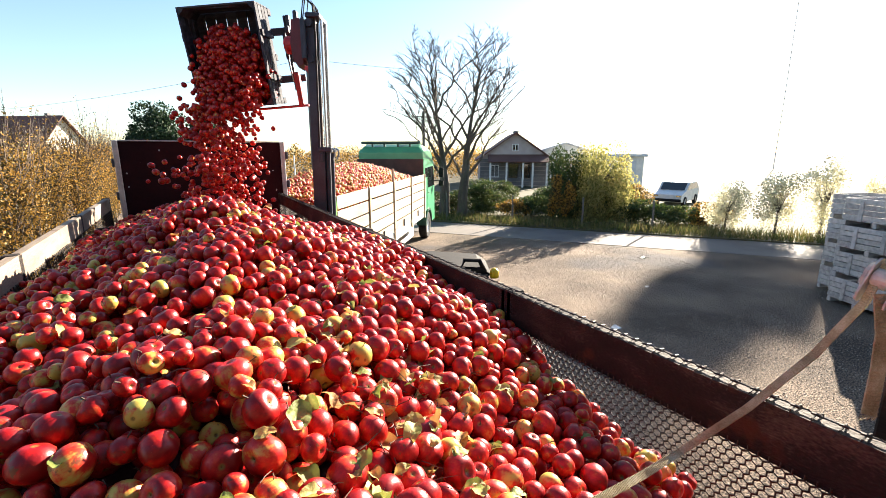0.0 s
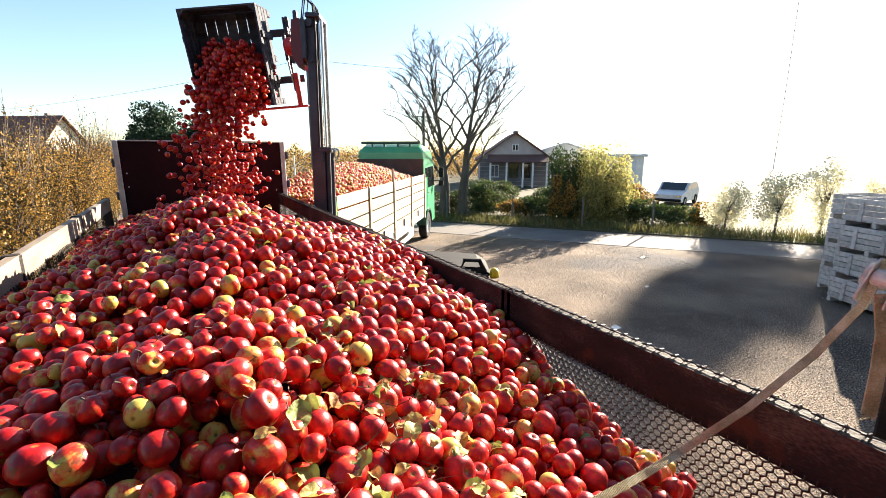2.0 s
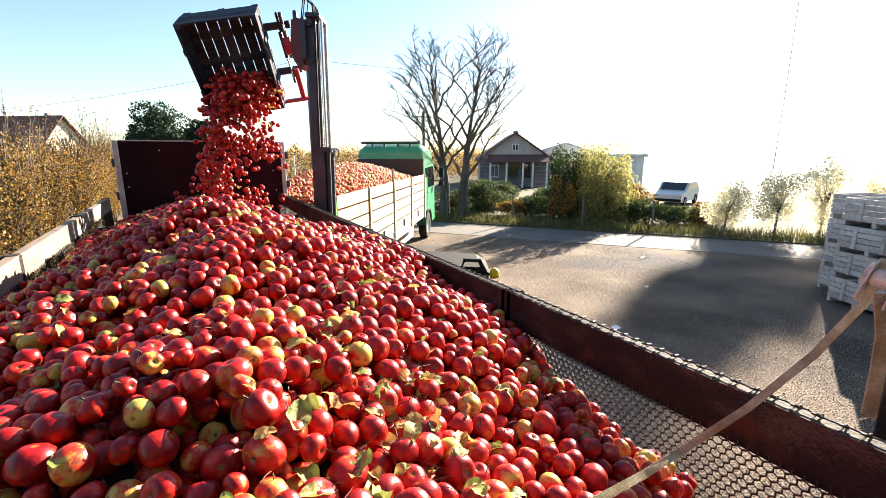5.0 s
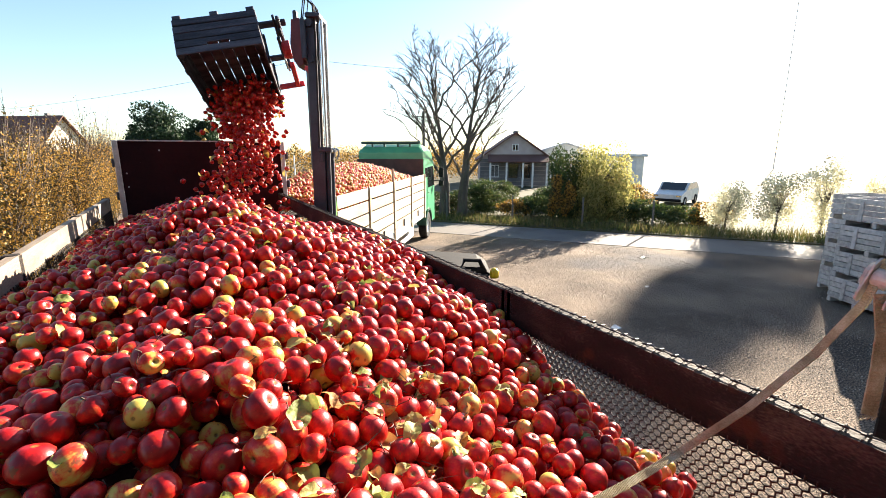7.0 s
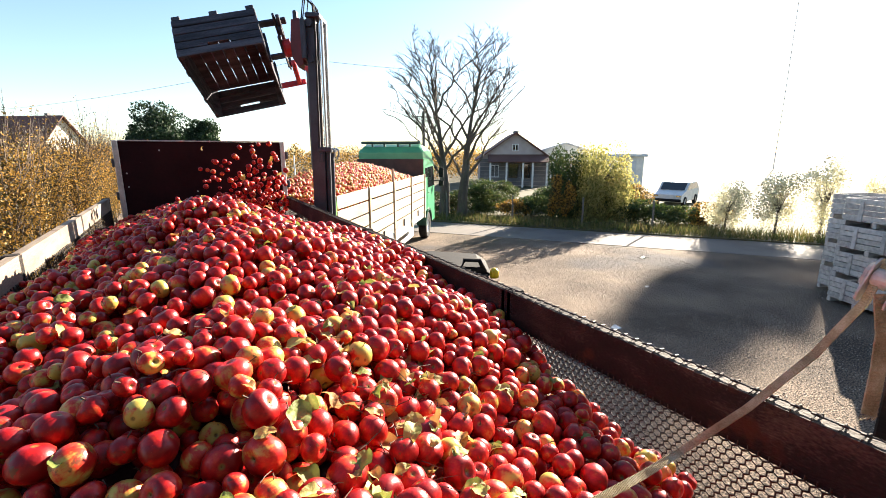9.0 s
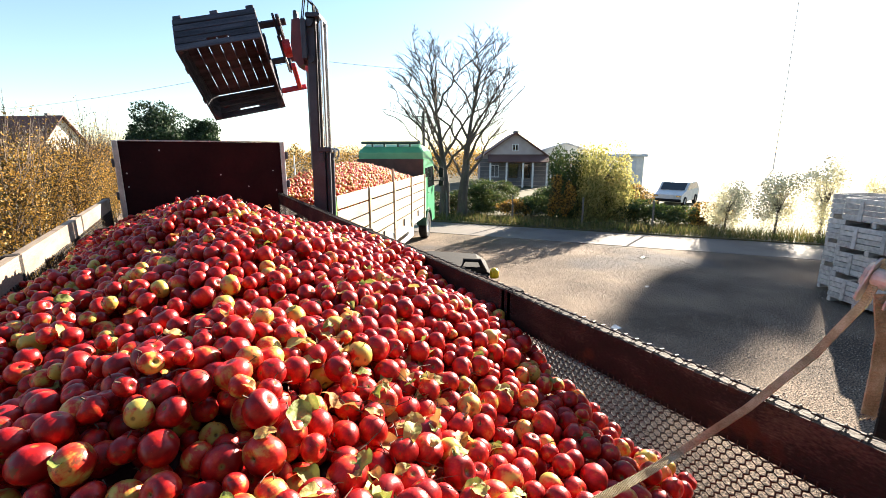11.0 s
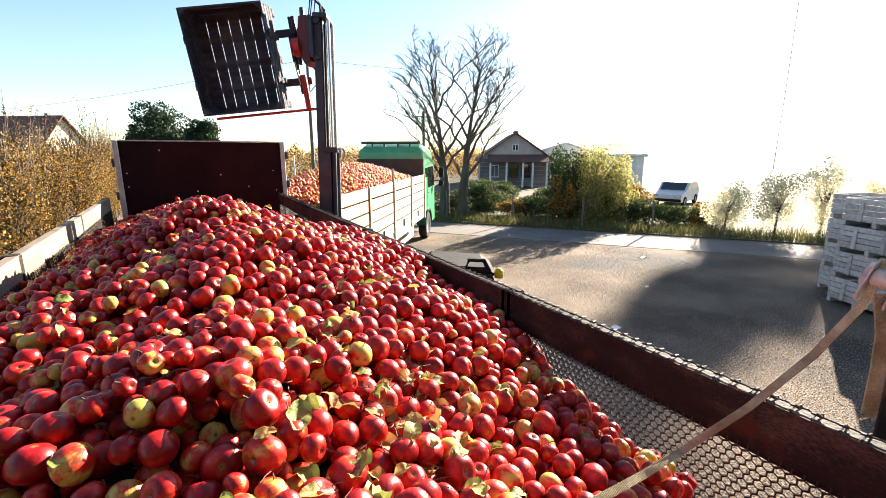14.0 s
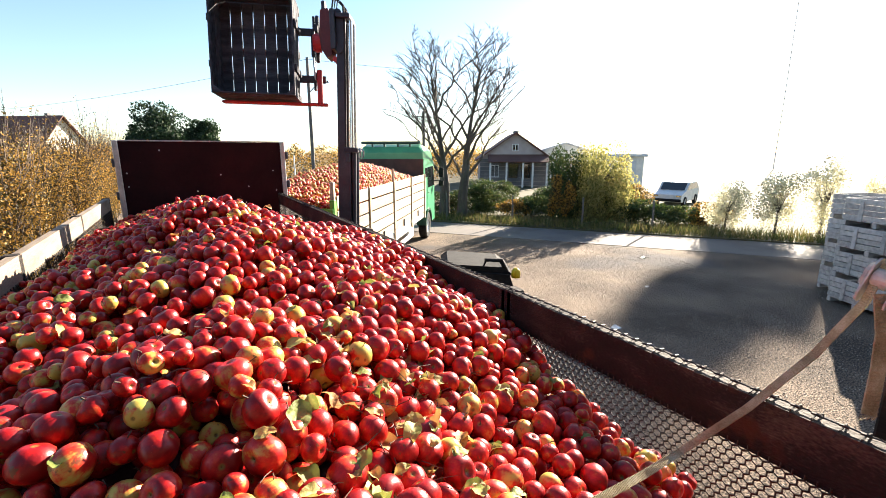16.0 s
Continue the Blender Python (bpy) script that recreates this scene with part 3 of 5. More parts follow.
for i, R in zip(sid, turns(len(sid), rgA)):
    ob = part("apple", ap_meshes[int(rgA.integers(0, 6))], M_APPLE)
    ob.matrix_basis = Matrix.Translation(HEAP_P[i]) @ Matrix(R.tolist()).to_4x4() @ Matrix.Scale(float(HEAP_R[i]), 4)
    tagged(ob, "ripe red apple with a yellow blush, lying in the heap", "apple", "apples on the heap")
near = ~single & (HEAP_P[:, 1] < 2.6)
far = ~single & ~near
for sel, shp, sd in ((near, SHAPES_FINE, 21), (far, SHAPES_MID, 22)):
    ob = part("apple_heap", apples_mesh("apple_heap", HEAP_P[sel], HEAP_R[sel], shp, sd), M_APPLES)
    tagged(ob, "heap of red and yellow apples filling the trailer", "apples", kind="stuff")


# dark sheet below the apples, put in as the shade between them
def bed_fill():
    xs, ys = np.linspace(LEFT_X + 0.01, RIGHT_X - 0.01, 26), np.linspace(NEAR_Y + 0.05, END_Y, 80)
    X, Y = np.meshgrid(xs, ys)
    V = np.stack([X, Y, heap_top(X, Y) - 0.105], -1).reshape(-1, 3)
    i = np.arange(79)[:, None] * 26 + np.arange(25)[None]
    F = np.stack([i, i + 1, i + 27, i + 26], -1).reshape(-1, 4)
    return fast_mesh("apple_core_layer", V, F, M_GAPSHADE, True)


tagged(part("apple_core_layer", bed_fill(), M_GAPSHADE), "dark sheet for the shade between the heap's apples", "apples", kind="stuff")

# ---------------------------------------------------------------- apple bin that is tipped
BIN_W, BIN_L, BIN_D = 1.03, 1.29, 0.575


def apple_bin(name, label, wood=M_BINWOOD):
    """A slatted wooden bulk bin, its origin in the middle."""
    b = thing(name, label, "bin")
    hw, hl, hd = BIN_W / 2, BIN_L / 2, BIN_D / 2
    n = 4
    ph = (BIN_D - 0.12) / n
    for k in range(n):
        z = -hd + 0.12 + ph * (k + 0.5)
        for s in (-1, 1):
            g = Geo().box(0, s * (hl - 0.011), z, BIN_W, 0.022, ph - 0.012, bev=0.003)
            if k == n - 2:  # hand slot cut into the upper edge
                g = Geo().box(0, s * (hl - 0.011), z - 0.015, BIN_W, 0.022, ph - 0.042, bev=0.003)
                for e in (-1, 1):
                    g.box(e * (hw + 0.14) / 2, s * (hl - 0.011), z + ph / 2 - 0.021, hw - 0.14, 0.021, 0.03)
            part("side_board", g, wood, b)
            part("end_board", Geo().box(s * (hw - 0.011), 0, z, 0.022, BIN_L - 0.046, ph - 0.012, bev=0.003), wood, b)
    m = 7
    pw = BIN_W / m
    for k in range(m):
        part("floor_board", Geo().box(-hw + pw * (k + 0.5), 0, -hd + 0.11, pw - 0.009, BIN_L - 0.05, 0.02, bev=0.003), wood, b)
    for y in (-hl + 0.05, 0, hl - 0.05):
        part("runner", Geo().box(0, y, -hd + 0.05, BIN_W, 0.09, 0.098, bev=0.006), wood, b)
    for sx in (-1, 1):
        for sy in (-1, 1):
            part("corner_post", Geo().prism([(sx * (hw - 0.024), sy * (hl - 0.024)), (sx * (hw - 0.10), sy * (hl - 0.024)), (sx * (hw - 0.024), sy * (hl - 0.10))], -hd + 0.12, hd - 0.005, "z"), wood, b)
        for sy in (-0.28, 0.28):
            part("batten", Geo().box(sx * (hw + 0.012), sy, 0.03, 0.024, 0.08, BIN_D - 0.14, bev=0.004), wood, b)
    return b


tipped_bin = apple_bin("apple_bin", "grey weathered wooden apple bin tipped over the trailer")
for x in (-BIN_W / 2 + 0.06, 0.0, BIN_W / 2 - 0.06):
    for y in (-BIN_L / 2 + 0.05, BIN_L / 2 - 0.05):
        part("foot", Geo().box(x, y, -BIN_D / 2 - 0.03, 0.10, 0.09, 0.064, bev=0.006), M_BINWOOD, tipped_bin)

YAW = -29.0
BIN_ROWS = [  # seconds, centre, tipping angle, lean, turn
    (0.0, 0.783, 7.22, 4.53, 97.3, -4.5, -29.7), (2.0, 0.787, 7.3, 4.53, 97.2, -4.8, -28.2), (3.3, 0.79, 7.33, 4.52, 98.5, -5.8, -26.5),
    (4.0, 0.819, 7.375, 4.504, 103.3, -9.05, -23.5), (5.2, 0.79, 7.37, 4.50, 121, -9.4, -19.5), (6.5, 0.76, 7.351, 4.462, 139, -9.8, -16.3), (7.5, 0.75, 7.183, 4.413, 154, -12, -15.3),
    (8.5, 0.755, 7.182, 4.417, 151.6, -12.5, -15.8), (9.8, 0.758, 7.2, 4.42, 147, -12.3, -15.6), (11.5, 0.762, 7.253, 4.425, 137.7, -11.9, -15.2),
    (12.5, 0.767, 7.249, 4.447, 119.1, -10.4, -17.2), (13.5, 0.77, 7.062, 4.43, 103.8, -7.2, -23.9), (14.5, 0.829, 6.754, 4.465, 90.1, -5.2, -26.9), (15.2, 0.921, 6.989, 4.555, 85.1, -2.4, -24.6), (16.0, 1.015, 6.752, 4.612, 85.1, 1.0, -21.3)]
LIFT_ROWS = [(0.0, 0.0, 1.0), (3.5, 0.0, 1.0), (9.0, 0.0, 1.0), (12.5, 0.0, 1.1), (13.3, 0.03, 1.2), (14.5, 0.10, 1.5), (15.2, 0.18, 1.8), (16.0, 0.31, 2.0)]


def bin_pose(row):
    return pose(row[1], row[2], row[3], row[4], row[5], row[6])


def bin_at(t):
    ts = [r[0] for r in BIN_ROWS]
    return pose(*[float(np.interp(t, ts, [r[k] for r in BIN_ROWS])) for k in range(1, 7)])


LIFT_U = Vector((math.cos(radians(YAW)), math.sin(radians(YAW)), 0))
LIFT_0 = Vector((0.79, 7.08, 0)) + LIFT_U * 1.0


def lift_pose(back):
    p = LIFT_0 + LIFT_U * back
    return pose(p.x, p.y, 0, 0, 0, YAW)


def lift_at(t):
    ts = [r[0] for r in LIFT_ROWS]
    return lift_pose(float(np.interp(t, ts, [r[1] for r in LIFT_ROWS])))


# ---------------------------------------------------------------- forklift (local x points backwards, away from the bin)
forklift = thing("forklift", "low forklift with a tall mast and a red bin rotator", "forklift")
forklift.matrix_basis = lift_pose(0)
mast = part("mast", Geo().box(0.10, 0, 1.85, 0.02, 0.28, 0.12), M_STEEL, forklift)
for y in (-0.13, 0.13):
    g = Geo().prism([(0.0, y - 0.05), (0.12, y - 0.05), (0.12, y + 0.05), (0.0, y + 0.05), (0.0, y + 0.02), (0.09, y + 0.02), (0.09, y - 0.02), (0.0, y - 0.02)], 0.15, 3.28, "z")
    part("outer_channel", g, M_STEEL, mast)
    part("inner_channel", Geo().prism([(-0.06, y - 0.035), (0.06, y - 0.035), (0.06, y + 0.035), (-0.06, y + 0.035)], 1.9, 5.04, "z"), M_STEEL, mast)
    part("lift_cylinder", Geo().tube([(0.155, y * 0.9, 0.3), (0.155, y * 0.9, 3.25)], 0.036, 12), M_STEEL, mast)
    part("piston_rod", Geo().tube([(0.135, y * 0.9, 3.25), (0.12, y * 0.9, 4.98)], 0.027, 10), M_CHROME, mast, "bright steel piston rod")
    part("chain", Geo().box(0.085, y * 0.6, 4.05, 0.012, 0.045, 1.8), M_CHROME, mast)
    part("bracket", Geo().box(0.12, y, 3.29, 0.20, 0.12, 0.07, bev=0.01), M_STEEL, mast)
    part("hook", Geo().tube([(0.22, y, 3.31), (0.25, y, 3.28), (0.25, y, 3.20), (0.22, y, 3.16)], 0.014, 6), M_CHROME, mast)
part("cross_head", Geo().box(0.03, 0, 5.02, 0.19, 0.44, 0.06, bev=0.01), M_STEEL, mast)
part("cross_member", Geo().box(0.08, 0, 3.18, 0.06, 0.40, 0.12, bev=0.008), M_STEEL, mast)
for k, (y, dx) in enumerate(((-0.16, -0.02), (-0.10, -0.06), (0.02, -0.10), (0.10, -0.05))):
    pts = [(-0.10 + dx, y, 4.65), (-0.09 + dx, y, 4.95), (-0.04 + dx, y * 1.1, 5.24 + 0.03 * k), (0.03, y, 5.16), (0.05, y, 4.8), (0.05, y, 3.2)]
    part("hydraulic_hose", Geo().tube(pts, 0.013, 6), M_RUBBER, mast)
carriage = part("carriage", Geo().box(-0.09, 0, 4.74, 0.06, 0.50, 0.50, bev=0.01), M_STEEL, forklift, "dark lifting carriage plate")
part("rotator_head", Geo().prism([(-0.13, 4.44), (-0.20, 4.40), (-0.27, 4.52), (-0.29, 4.70), (-0.26, 5.00), (-0.16, 5.02), (-0.13, 4.96)], -0.14, 0.14, "y"), M_OXIDE, carriage, "dark red rotator head")
part("stop_hook", Geo().prism([(-0.10, 4.42), (-0.02, 4.40), (0.0, 4.33), (-0.07, 4.32), (-0.12, 4.37)], -0.16, -0.10, "y"), M_RED, carriage, "small red stop hook")
part("hose_clamp", Geo().box(-0.24, 0.0, 5.06, 0.05, 0.10, 0.16, bev=0.01), M_STEEL, carriage)
part("rotator_motor", Geo().lathe([(0.0, -0.14), (0.11, -0.14), (0.13, -0.10), (0.13, 0.10), (0.11, 0.14), (0.0, 0.14)], -0.16, 0.22, 4.70, "y", 16), M_STEEL, carriage)
for z in (4.5, 4.95):
    part("carriage_roller", Geo().lathe([(0.0, -0.2), (0.05, -0.2), (0.05, 0.2), (0.0, 0.2)], -0.02, 0, z, "y", 12), M_STEEL, carriage)

# the rotator's forks and side arm, in the bin's own axes
hw, hl, hd = BIN_W / 2, BIN_L / 2, BIN_D / 2
rotator = part("rotator_frame", Geo().box(hw + 0.20, 0.03, -0.25, 0.035, 1.0, 0.07, bev=0.008), M_STEEL, forklift, "turning frame that grips the bin")
for y in (-0.30, 0.34):
    part("fork", Geo().box(0.14, y, -hd - 0.028, 1.44, 0.10, 0.045, bev=0.01), M_STEEL, rotator)
    part("fork_heel", Geo().box(hw + 0.24, y, -hd * 0.72, 0.05, 0.10, hd * 0.62, bev=0.01), M_STEEL, rotator)
part("top_post", Geo().box(hw + 0.25, 0.22, -0.22, 0.05, 0.62, 0.08, bev=0.012), M_STEEL, rotator)
part("side_post", Geo().box(hw + 0.28, -hl + 0.19, -0.10, 0.07, 0.46, 0.10, bev=0.012), M_RED, rotator, "red steel post")
part("side_arm", Geo().box(0.20, -hl - 0.045, -0.10, 1.40, 0.035, 0.10, bev=0.012), M_RED, rotator, "red clamping arm")
part("arm_cylinder", Geo().tube([(hw + 0.20, 0.30, -0.10), (hw + 0.20, -0.05, -0.10)], 0.026, 10), M_STEEL, rotator)
part("arm_rod", Geo().tube([(hw + 0.20, -0.05, -0.10), (hw + 0.22, -0.36, -0.10)], 0.014, 8), M_CHROME, rotator)
part("pivot_boss", Geo().lathe([(0.0, -0.06), (0.10, -0.06), (0.12, -0.03), (0.12, 0.05), (0.0, 0.05)], hw + 0.27, 0.12, -0.05, "x", 16), M_RED, rotator, "red pivot")

# truck body of the forklift
body = part("body", Geo().prism([(0.35, 0.30), (2.33, 0.26), (2.58, 0.45), (2.60, 1.18), (2.48, 1.54), (1.55, 1.62), (1.40, 0.98), (0.62, 0.96), (0.42, 1.15), (0.32, 1.15)], -0.50, 0.50, "y"), M_RUBBER, forklift, "black body with a curved hood")
part("hood_top", Geo().prism([(1.50, 1.62), (1.60, 1.69), (2.38, 1.64), (2.54, 1.53), (2.48, 1.51), (1.55, 1.60)], -0.44, 0.44, "y"), M_RUBBER, body, "black hood cover")
part("seat_pad", Geo().box(1.20, 0, 1.03, 0.42, 0.46, 0.10, bev=0.03), M_RUBBER, body)
part("seat_back", Geo().box(1.46, 0, 1.36, 0.09, 0.44, 0.36, bev=0.03), M_RUBBER, body)
part("steering_column", Geo().tube([(0.55, 0, 0.9), (0.72, 0, 1.10)], 0.03, 8), M_STEEL, body)
part("rear_handle", Geo().tube([(2.10, -0.40, 1.59), (2.14, -0.42, 1.75), (2.36, -0.42, 1.74), (2.46, -0.40, 1.54)], 0.035, 8), M_RUBBER, body, smooth=True)
part("side_lamp", Geo().lathe([(0.0, 0.0), (0.062, 0.0), (0.068, 0.04), (0.062, 0.10), (0.035, 0.135), (0.0, 0.14)], 2.575, -0.44, 1.49, "z", 16), M_YELLOW, body, "yellow plastic lamp", smooth=True)
for x, y, r in ((0.40, -0.50, 0.30), (0.40, 0.50, 0.30), (1.95, -0.44, 0.24), (1.95, 0.44, 0.24)):
    w = part("wheel", Geo().lathe([(r * 0.55, -0.08), (r * 0.93, -0.09), (r, -0.06), (r, 0.06), (r * 0.93, 0.09), (r * 0.55, 0.08)], x, y, r, "y", 24), M_RUBBER, forklift)
    part("rim", Geo().lathe([(0.0, -0.05), (r * 0.5, -0.05), (r * 0.57, -0.08), (r * 0.57, 0.08), (r * 0.5, 0.05), (0.0, 0.05)], x, y, r, "y", 18), M_WHITE, w)


# ---------------------------------------------------------------- lorry loaded with apples (local x forward, y to its left, origin under the front wheel's outer face)
H_X, H_Y = 0.623, 0.783
truck = thing("lorry", "green flatbed lorry with pale wooden side boards, full of apples", "truck")
truck.matrix_basis = pose(7.23, 14.04, 0, 0, 0, math.degrees(math.atan2(H_Y, H_X)))
T_W, T_REAR, T_FRONT, T_TOP, T_BED = 2.5, -8.02, 0.30, 2.50, 1.12
cargo = part("cargo_bed", Geo().box((T_REAR + T_FRONT) / 2, T_W / 2, T_BED - 0.09, T_FRONT - T_REAR, T_W, 0.18, bev=0.015), M_WHITE, truck, "pale steel bed frame")
nb = 5
bh = (T_TOP - T_BED) / nb
bays = [T_REAR + 0.1, -6.05, -3.95, -1.85, T_FRONT - 0.02]
for side in (0.0, T_W):
    for a, b in zip(bays, bays[1:]):
        for k in range(nb):
            z = T_BED + bh * (k + 0.5)
            part("side_plank", Geo().box((a + b) / 2, side, z, b - a - 0.02, 0.03, bh - 0.035, bev=0.005), M_PLANK, cargo)
    for x in bays[1:]:
        part("stake", Geo().box(x, side + (0.03 if side else -0.03), (T_TOP + T_BED) / 2 - 0.1, 0.10, 0.035, T_TOP - T_BED + 0.2, bev=0.006), M_PLANK, cargo)
    for x in (-6.9, -5.0, -2.9, -0.9):
        part("latch", Geo().box(x, side + (0.03 if side else -0.03), T_BED + 0.12, 0.06, 0.03, 0.22, bev=0.005), M_STEEL, cargo)
    part("tall_stake", Geo().tube([(-3.95, side, T_TOP - 0.2), (-3.95, side, T_TOP + 0.33)], 0.035, 8), M_PLANK, cargo)
    part("corner_post", Geo().box(T_REAR + 0.05, side + (-0.04 if side else 0.04), T_BED + 0.55, 0.12, 0.09, 1.5, bev=0.008), M_LIME, cargo, "bright green corner post")
    part("post_tip", Geo().box(T_REAR + 0.05, side + (-0.04 if side else 0.04), T_BED + 1.42, 0.08, 0.07, 0.40, bev=0.008), M_PLANK, cargo)
for k in range(3):
    part("tailgate_board", Geo().box(T_REAR - 0.02, T_W / 2, T_BED + 0.02 + 0.37 * (k + 0.5), 0.035, T_W - 0.36, 0.36, bev=0.006), M_DARK, cargo)
for y in (0.16, T_W - 0.16):
    part("tailgate_panel", Geo().box(T_REAR - 0.03, y, T_BED + 0.20, 0.03, 0.30, 1.9, bev=0.006), M_LIME, cargo, "bright green rear panel")
part("headboard", Geo().box(T_FRONT + 0.03, T_W / 2, T_BED + 0.95, 0.05, T_W - 0.05, 1.9, bev=0.01), M_DARK, cargo, "dark brown headboard behind the cab")
for y in (0.75, 1.75):
    part("chassis_rail", Geo().box(-3.0, y, 0.86, 10.0, 0.09, 0.26, bev=0.01), M_STEEL, truck)
part("side_guard", Geo().box(-3.3, 0.06, 0.62, 3.6, 0.04, 0.14, bev=0.008), M_WHITE, truck)
part("side_guard", Geo().box(-3.3, 0.06, 0.88, 3.6, 0.04, 0.10, bev=0.008), M_WHITE, truck)
part("fuel_tank", Geo().box(-1.55, 0.35, 0.72, 0.9, 0.55, 0.55, bev=0.08), M_ALU, truck)
# cab
cx0, cx1, ctop = T_FRONT + 0.14, T_FRONT + 2.35, 3.02
cab = part("cab", Geo().prism([(cx0, 1.0), (cx0, ctop - 0.12), (cx0 + 0.12, ctop), (cx1 - 0.5, ctop), (cx1 - 0.22, ctop - 0.10), (cx1, 1.85), (cx1 + 0.05, 1.2), (cx1 + 0.05, 0.55), (cx0 + 1.5, 0.55), (cx0 + 1.4, 1.02), (cx0 + 1.1, 1.12), (cx0 + 0.2, 1.1)], 0.03, T_W - 0.03, "y"), M_GREEN, truck, "green lorry cab")
roof = Geo()
pr = [(cx0 - 0.02, ctop - 0.05), (cx0 - 0.02, ctop + 0.22), (cx0 + 0.10, ctop + 0.42), (cx0 + 0.45, ctop + 0.52), (cx1 - 0.75, ctop + 0.42), (cx1 - 0.35, ctop + 0.12), (cx1 - 0.25, ctop - 0.05)]
n = len(pr)
roof.add([(x, y, z) for y, s in ((0.06, 0), (0.22, 1), (T_W - 0.22, 1), (T_W - 0.06, 0)) for x, z in ([(u, w) for u, w in pr] if s else [(u * 0.98 + 0.02, min(w, ctop + 0.30)) for u, w in pr])],
         [tuple(range(n - 1, -1, -1)), tuple(range(3 * n, 4 * n))] + [(k * n + i, k * n + (i + 1) % n, (k + 1) * n + (i + 1) % n, (k + 1) * n + i) for k in range(3) for i in range(n)])
part("high_roof", roof, M_GREEN, cab)
part("roof_bar", Geo().box(cx0 + 0.15, T_W / 2, ctop + 0.57, 0.34, 2.2, 0.10, bev=0.03), M_DKGREEN, cab, "dark green roof visor")
for y in (0.55, 1.0, 1.5, 1.95):
    part("roof_bar_foot", Geo().box(cx0 + 0.12, y, ctop + 0.49, 0.08, 0.06, 0.12, bev=0.01), M_DKGREEN, cab)
part("side_window", Geo().prism([(cx0 + 0.85, 1.95), (cx0 + 0.85, 2.72), (cx1 - 0.38, 2.72), (cx1 - 0.12, 1.95)], 0.005, 0.028, "y"), M_GLASS, cab, "dark side window")
part("bunk_window", Geo().prism([(cx0 + 0.2, 2.35), (cx0 + 0.2, 2.70), (cx0 + 0.62, 2.70), (cx0 + 0.62, 2.35)], 0.005, 0.028, "y"), M_GLASS, cab)
part("windscreen", Geo().prism([(cx1 - 0.16, ctop - 0.16), (cx1 + 0.012, 1.92), (cx1 + 0.03, 1.92), (cx1 - 0.13, ctop - 0.16)], 0.18, T_W - 0.18, "y"), M_GLASS, cab)
part("door_seam", Geo().box(cx0 + 0.74, 0.026, 1.9, 0.02, 0.02, 1.6), M_STEEL, cab)
part("door_handle", Geo().box(cx0 + 0.9, 0.015, 1.75, 0.18, 0.03, 0.04, bev=0.008), M_STEEL, cab)
part("wheel_arch", Geo().prism([(T_FRONT + 0.95 + 0.66 * math.cos(a), 0.515 + 0.66 * math.sin(a)) for a in np.linspace(0.1, math.pi - 0.1, 13)] + [(T_FRONT + 0.95 + 0.58 * math.cos(a), 0.515 + 0.58 * math.sin(a)) for a in np.linspace(math.pi - 0.1, 0.1, 13)], -0.02, 0.34, "y"), M_DKGREEN, cab)
for z, s in ((2.45, 0.38), (2.02, 0.22)):
    mir = part("mirror", Geo().box(cx1 + 0.02, -0.26, z, 0.12, 0.20, s, bev=0.03), M_RUBBER, cab)
    part("mirror_arm", Geo().tube([(cx1 - 0.1, 0.03, z + s / 2), (cx1 + 0.02, -0.24, z + s / 2)], 0.016, 6), M_RUBBER, mir)
for x in (T_FRONT + 0.95, -4.9, -6.2):
    for y in (0.17, T_W - 0.17):
        w = part("wheel", Geo().lathe([(0.30, -0.14), (0.47, -0.15), (0.515, -0.11), (0.515, 0.11), (0.47, 0.15), (0.30, 0.14)], x, y, 0.515, "y", 28), M_RUBBER, truck)
        part("rim", Geo().lathe([(0.0, -0.02), (0.13, -0.02), (0.16, -0.07), (0.29, -0.10), (0.31, -0.13), (0.31, 0.13), (0.16, 0.05), (0.0, 0.05)], x, y, 0.515, "y", 20), M_WHITE, w)
for x in (-4.9, -6.2):
    part("mudguard", Geo().prism([(x + 0.62 * math.cos(a), 0.515 + 0.62 * math.sin(a)) for a in np.linspace(0.3, math.pi - 0.3, 9)] + [(x + 0.60 * math.cos(a), 0.515 + 0.60 * math.sin(a)) for a in np.linspace(math.pi - 0.3, 0.3, 9)], 0.02, 0.36, "y"), M_RUBBER, truck)


def lorry_load():
    rg = np.random.default_rng(3)
    P = []
    for layer in range(2):
        x = T_REAR + 0.12
        k = 0
        while x < T_FRONT - 0.05:
            y = 0.06 + (k % 2) * 0.04
            while y < T_W - 0.05:
                u, w = (x - T_REAR) / (T_FRONT - T_REAR), y / T_W
                z = T_TOP - 0.30 + 0.72 * math.sin(math.pi * min(1, max(0, w))) ** 0.7 * (0.38 + 0.66 * math.sin(math.pi * min(1, u * 0.95 + 0.02)) ** 1.5)
                P.append((x + rg.normal() * 0.015, y + rg.normal() * 0.015, z - layer * 0.06 + rg.normal() * 0.018))
                y += 0.078
            x += 0.07
            k += 1
    P = np.array(P)
    me = apples_mesh("apple_load", P, np.clip(rg.normal(0.038, 0.004, len(P)), 0.03, 0.046), SHAPES_LOW, 77)
    me.materials[0] = M_MIXED
    return me


load = part("apple_load", lorry_load(), M_MIXED)
load.matrix_basis = truck.matrix_basis.copy()
tagged(load, "load of red and yellow apples in the lorry", "apples", kind="stuff")
# plain dark box that supplies the shade between the load's apples
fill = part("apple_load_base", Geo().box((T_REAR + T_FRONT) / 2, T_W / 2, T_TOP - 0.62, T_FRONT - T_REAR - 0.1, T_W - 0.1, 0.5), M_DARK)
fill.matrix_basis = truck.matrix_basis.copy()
tagged(fill, "dark block for the shade beneath the lorry's apples", "apples", kind="stuff")


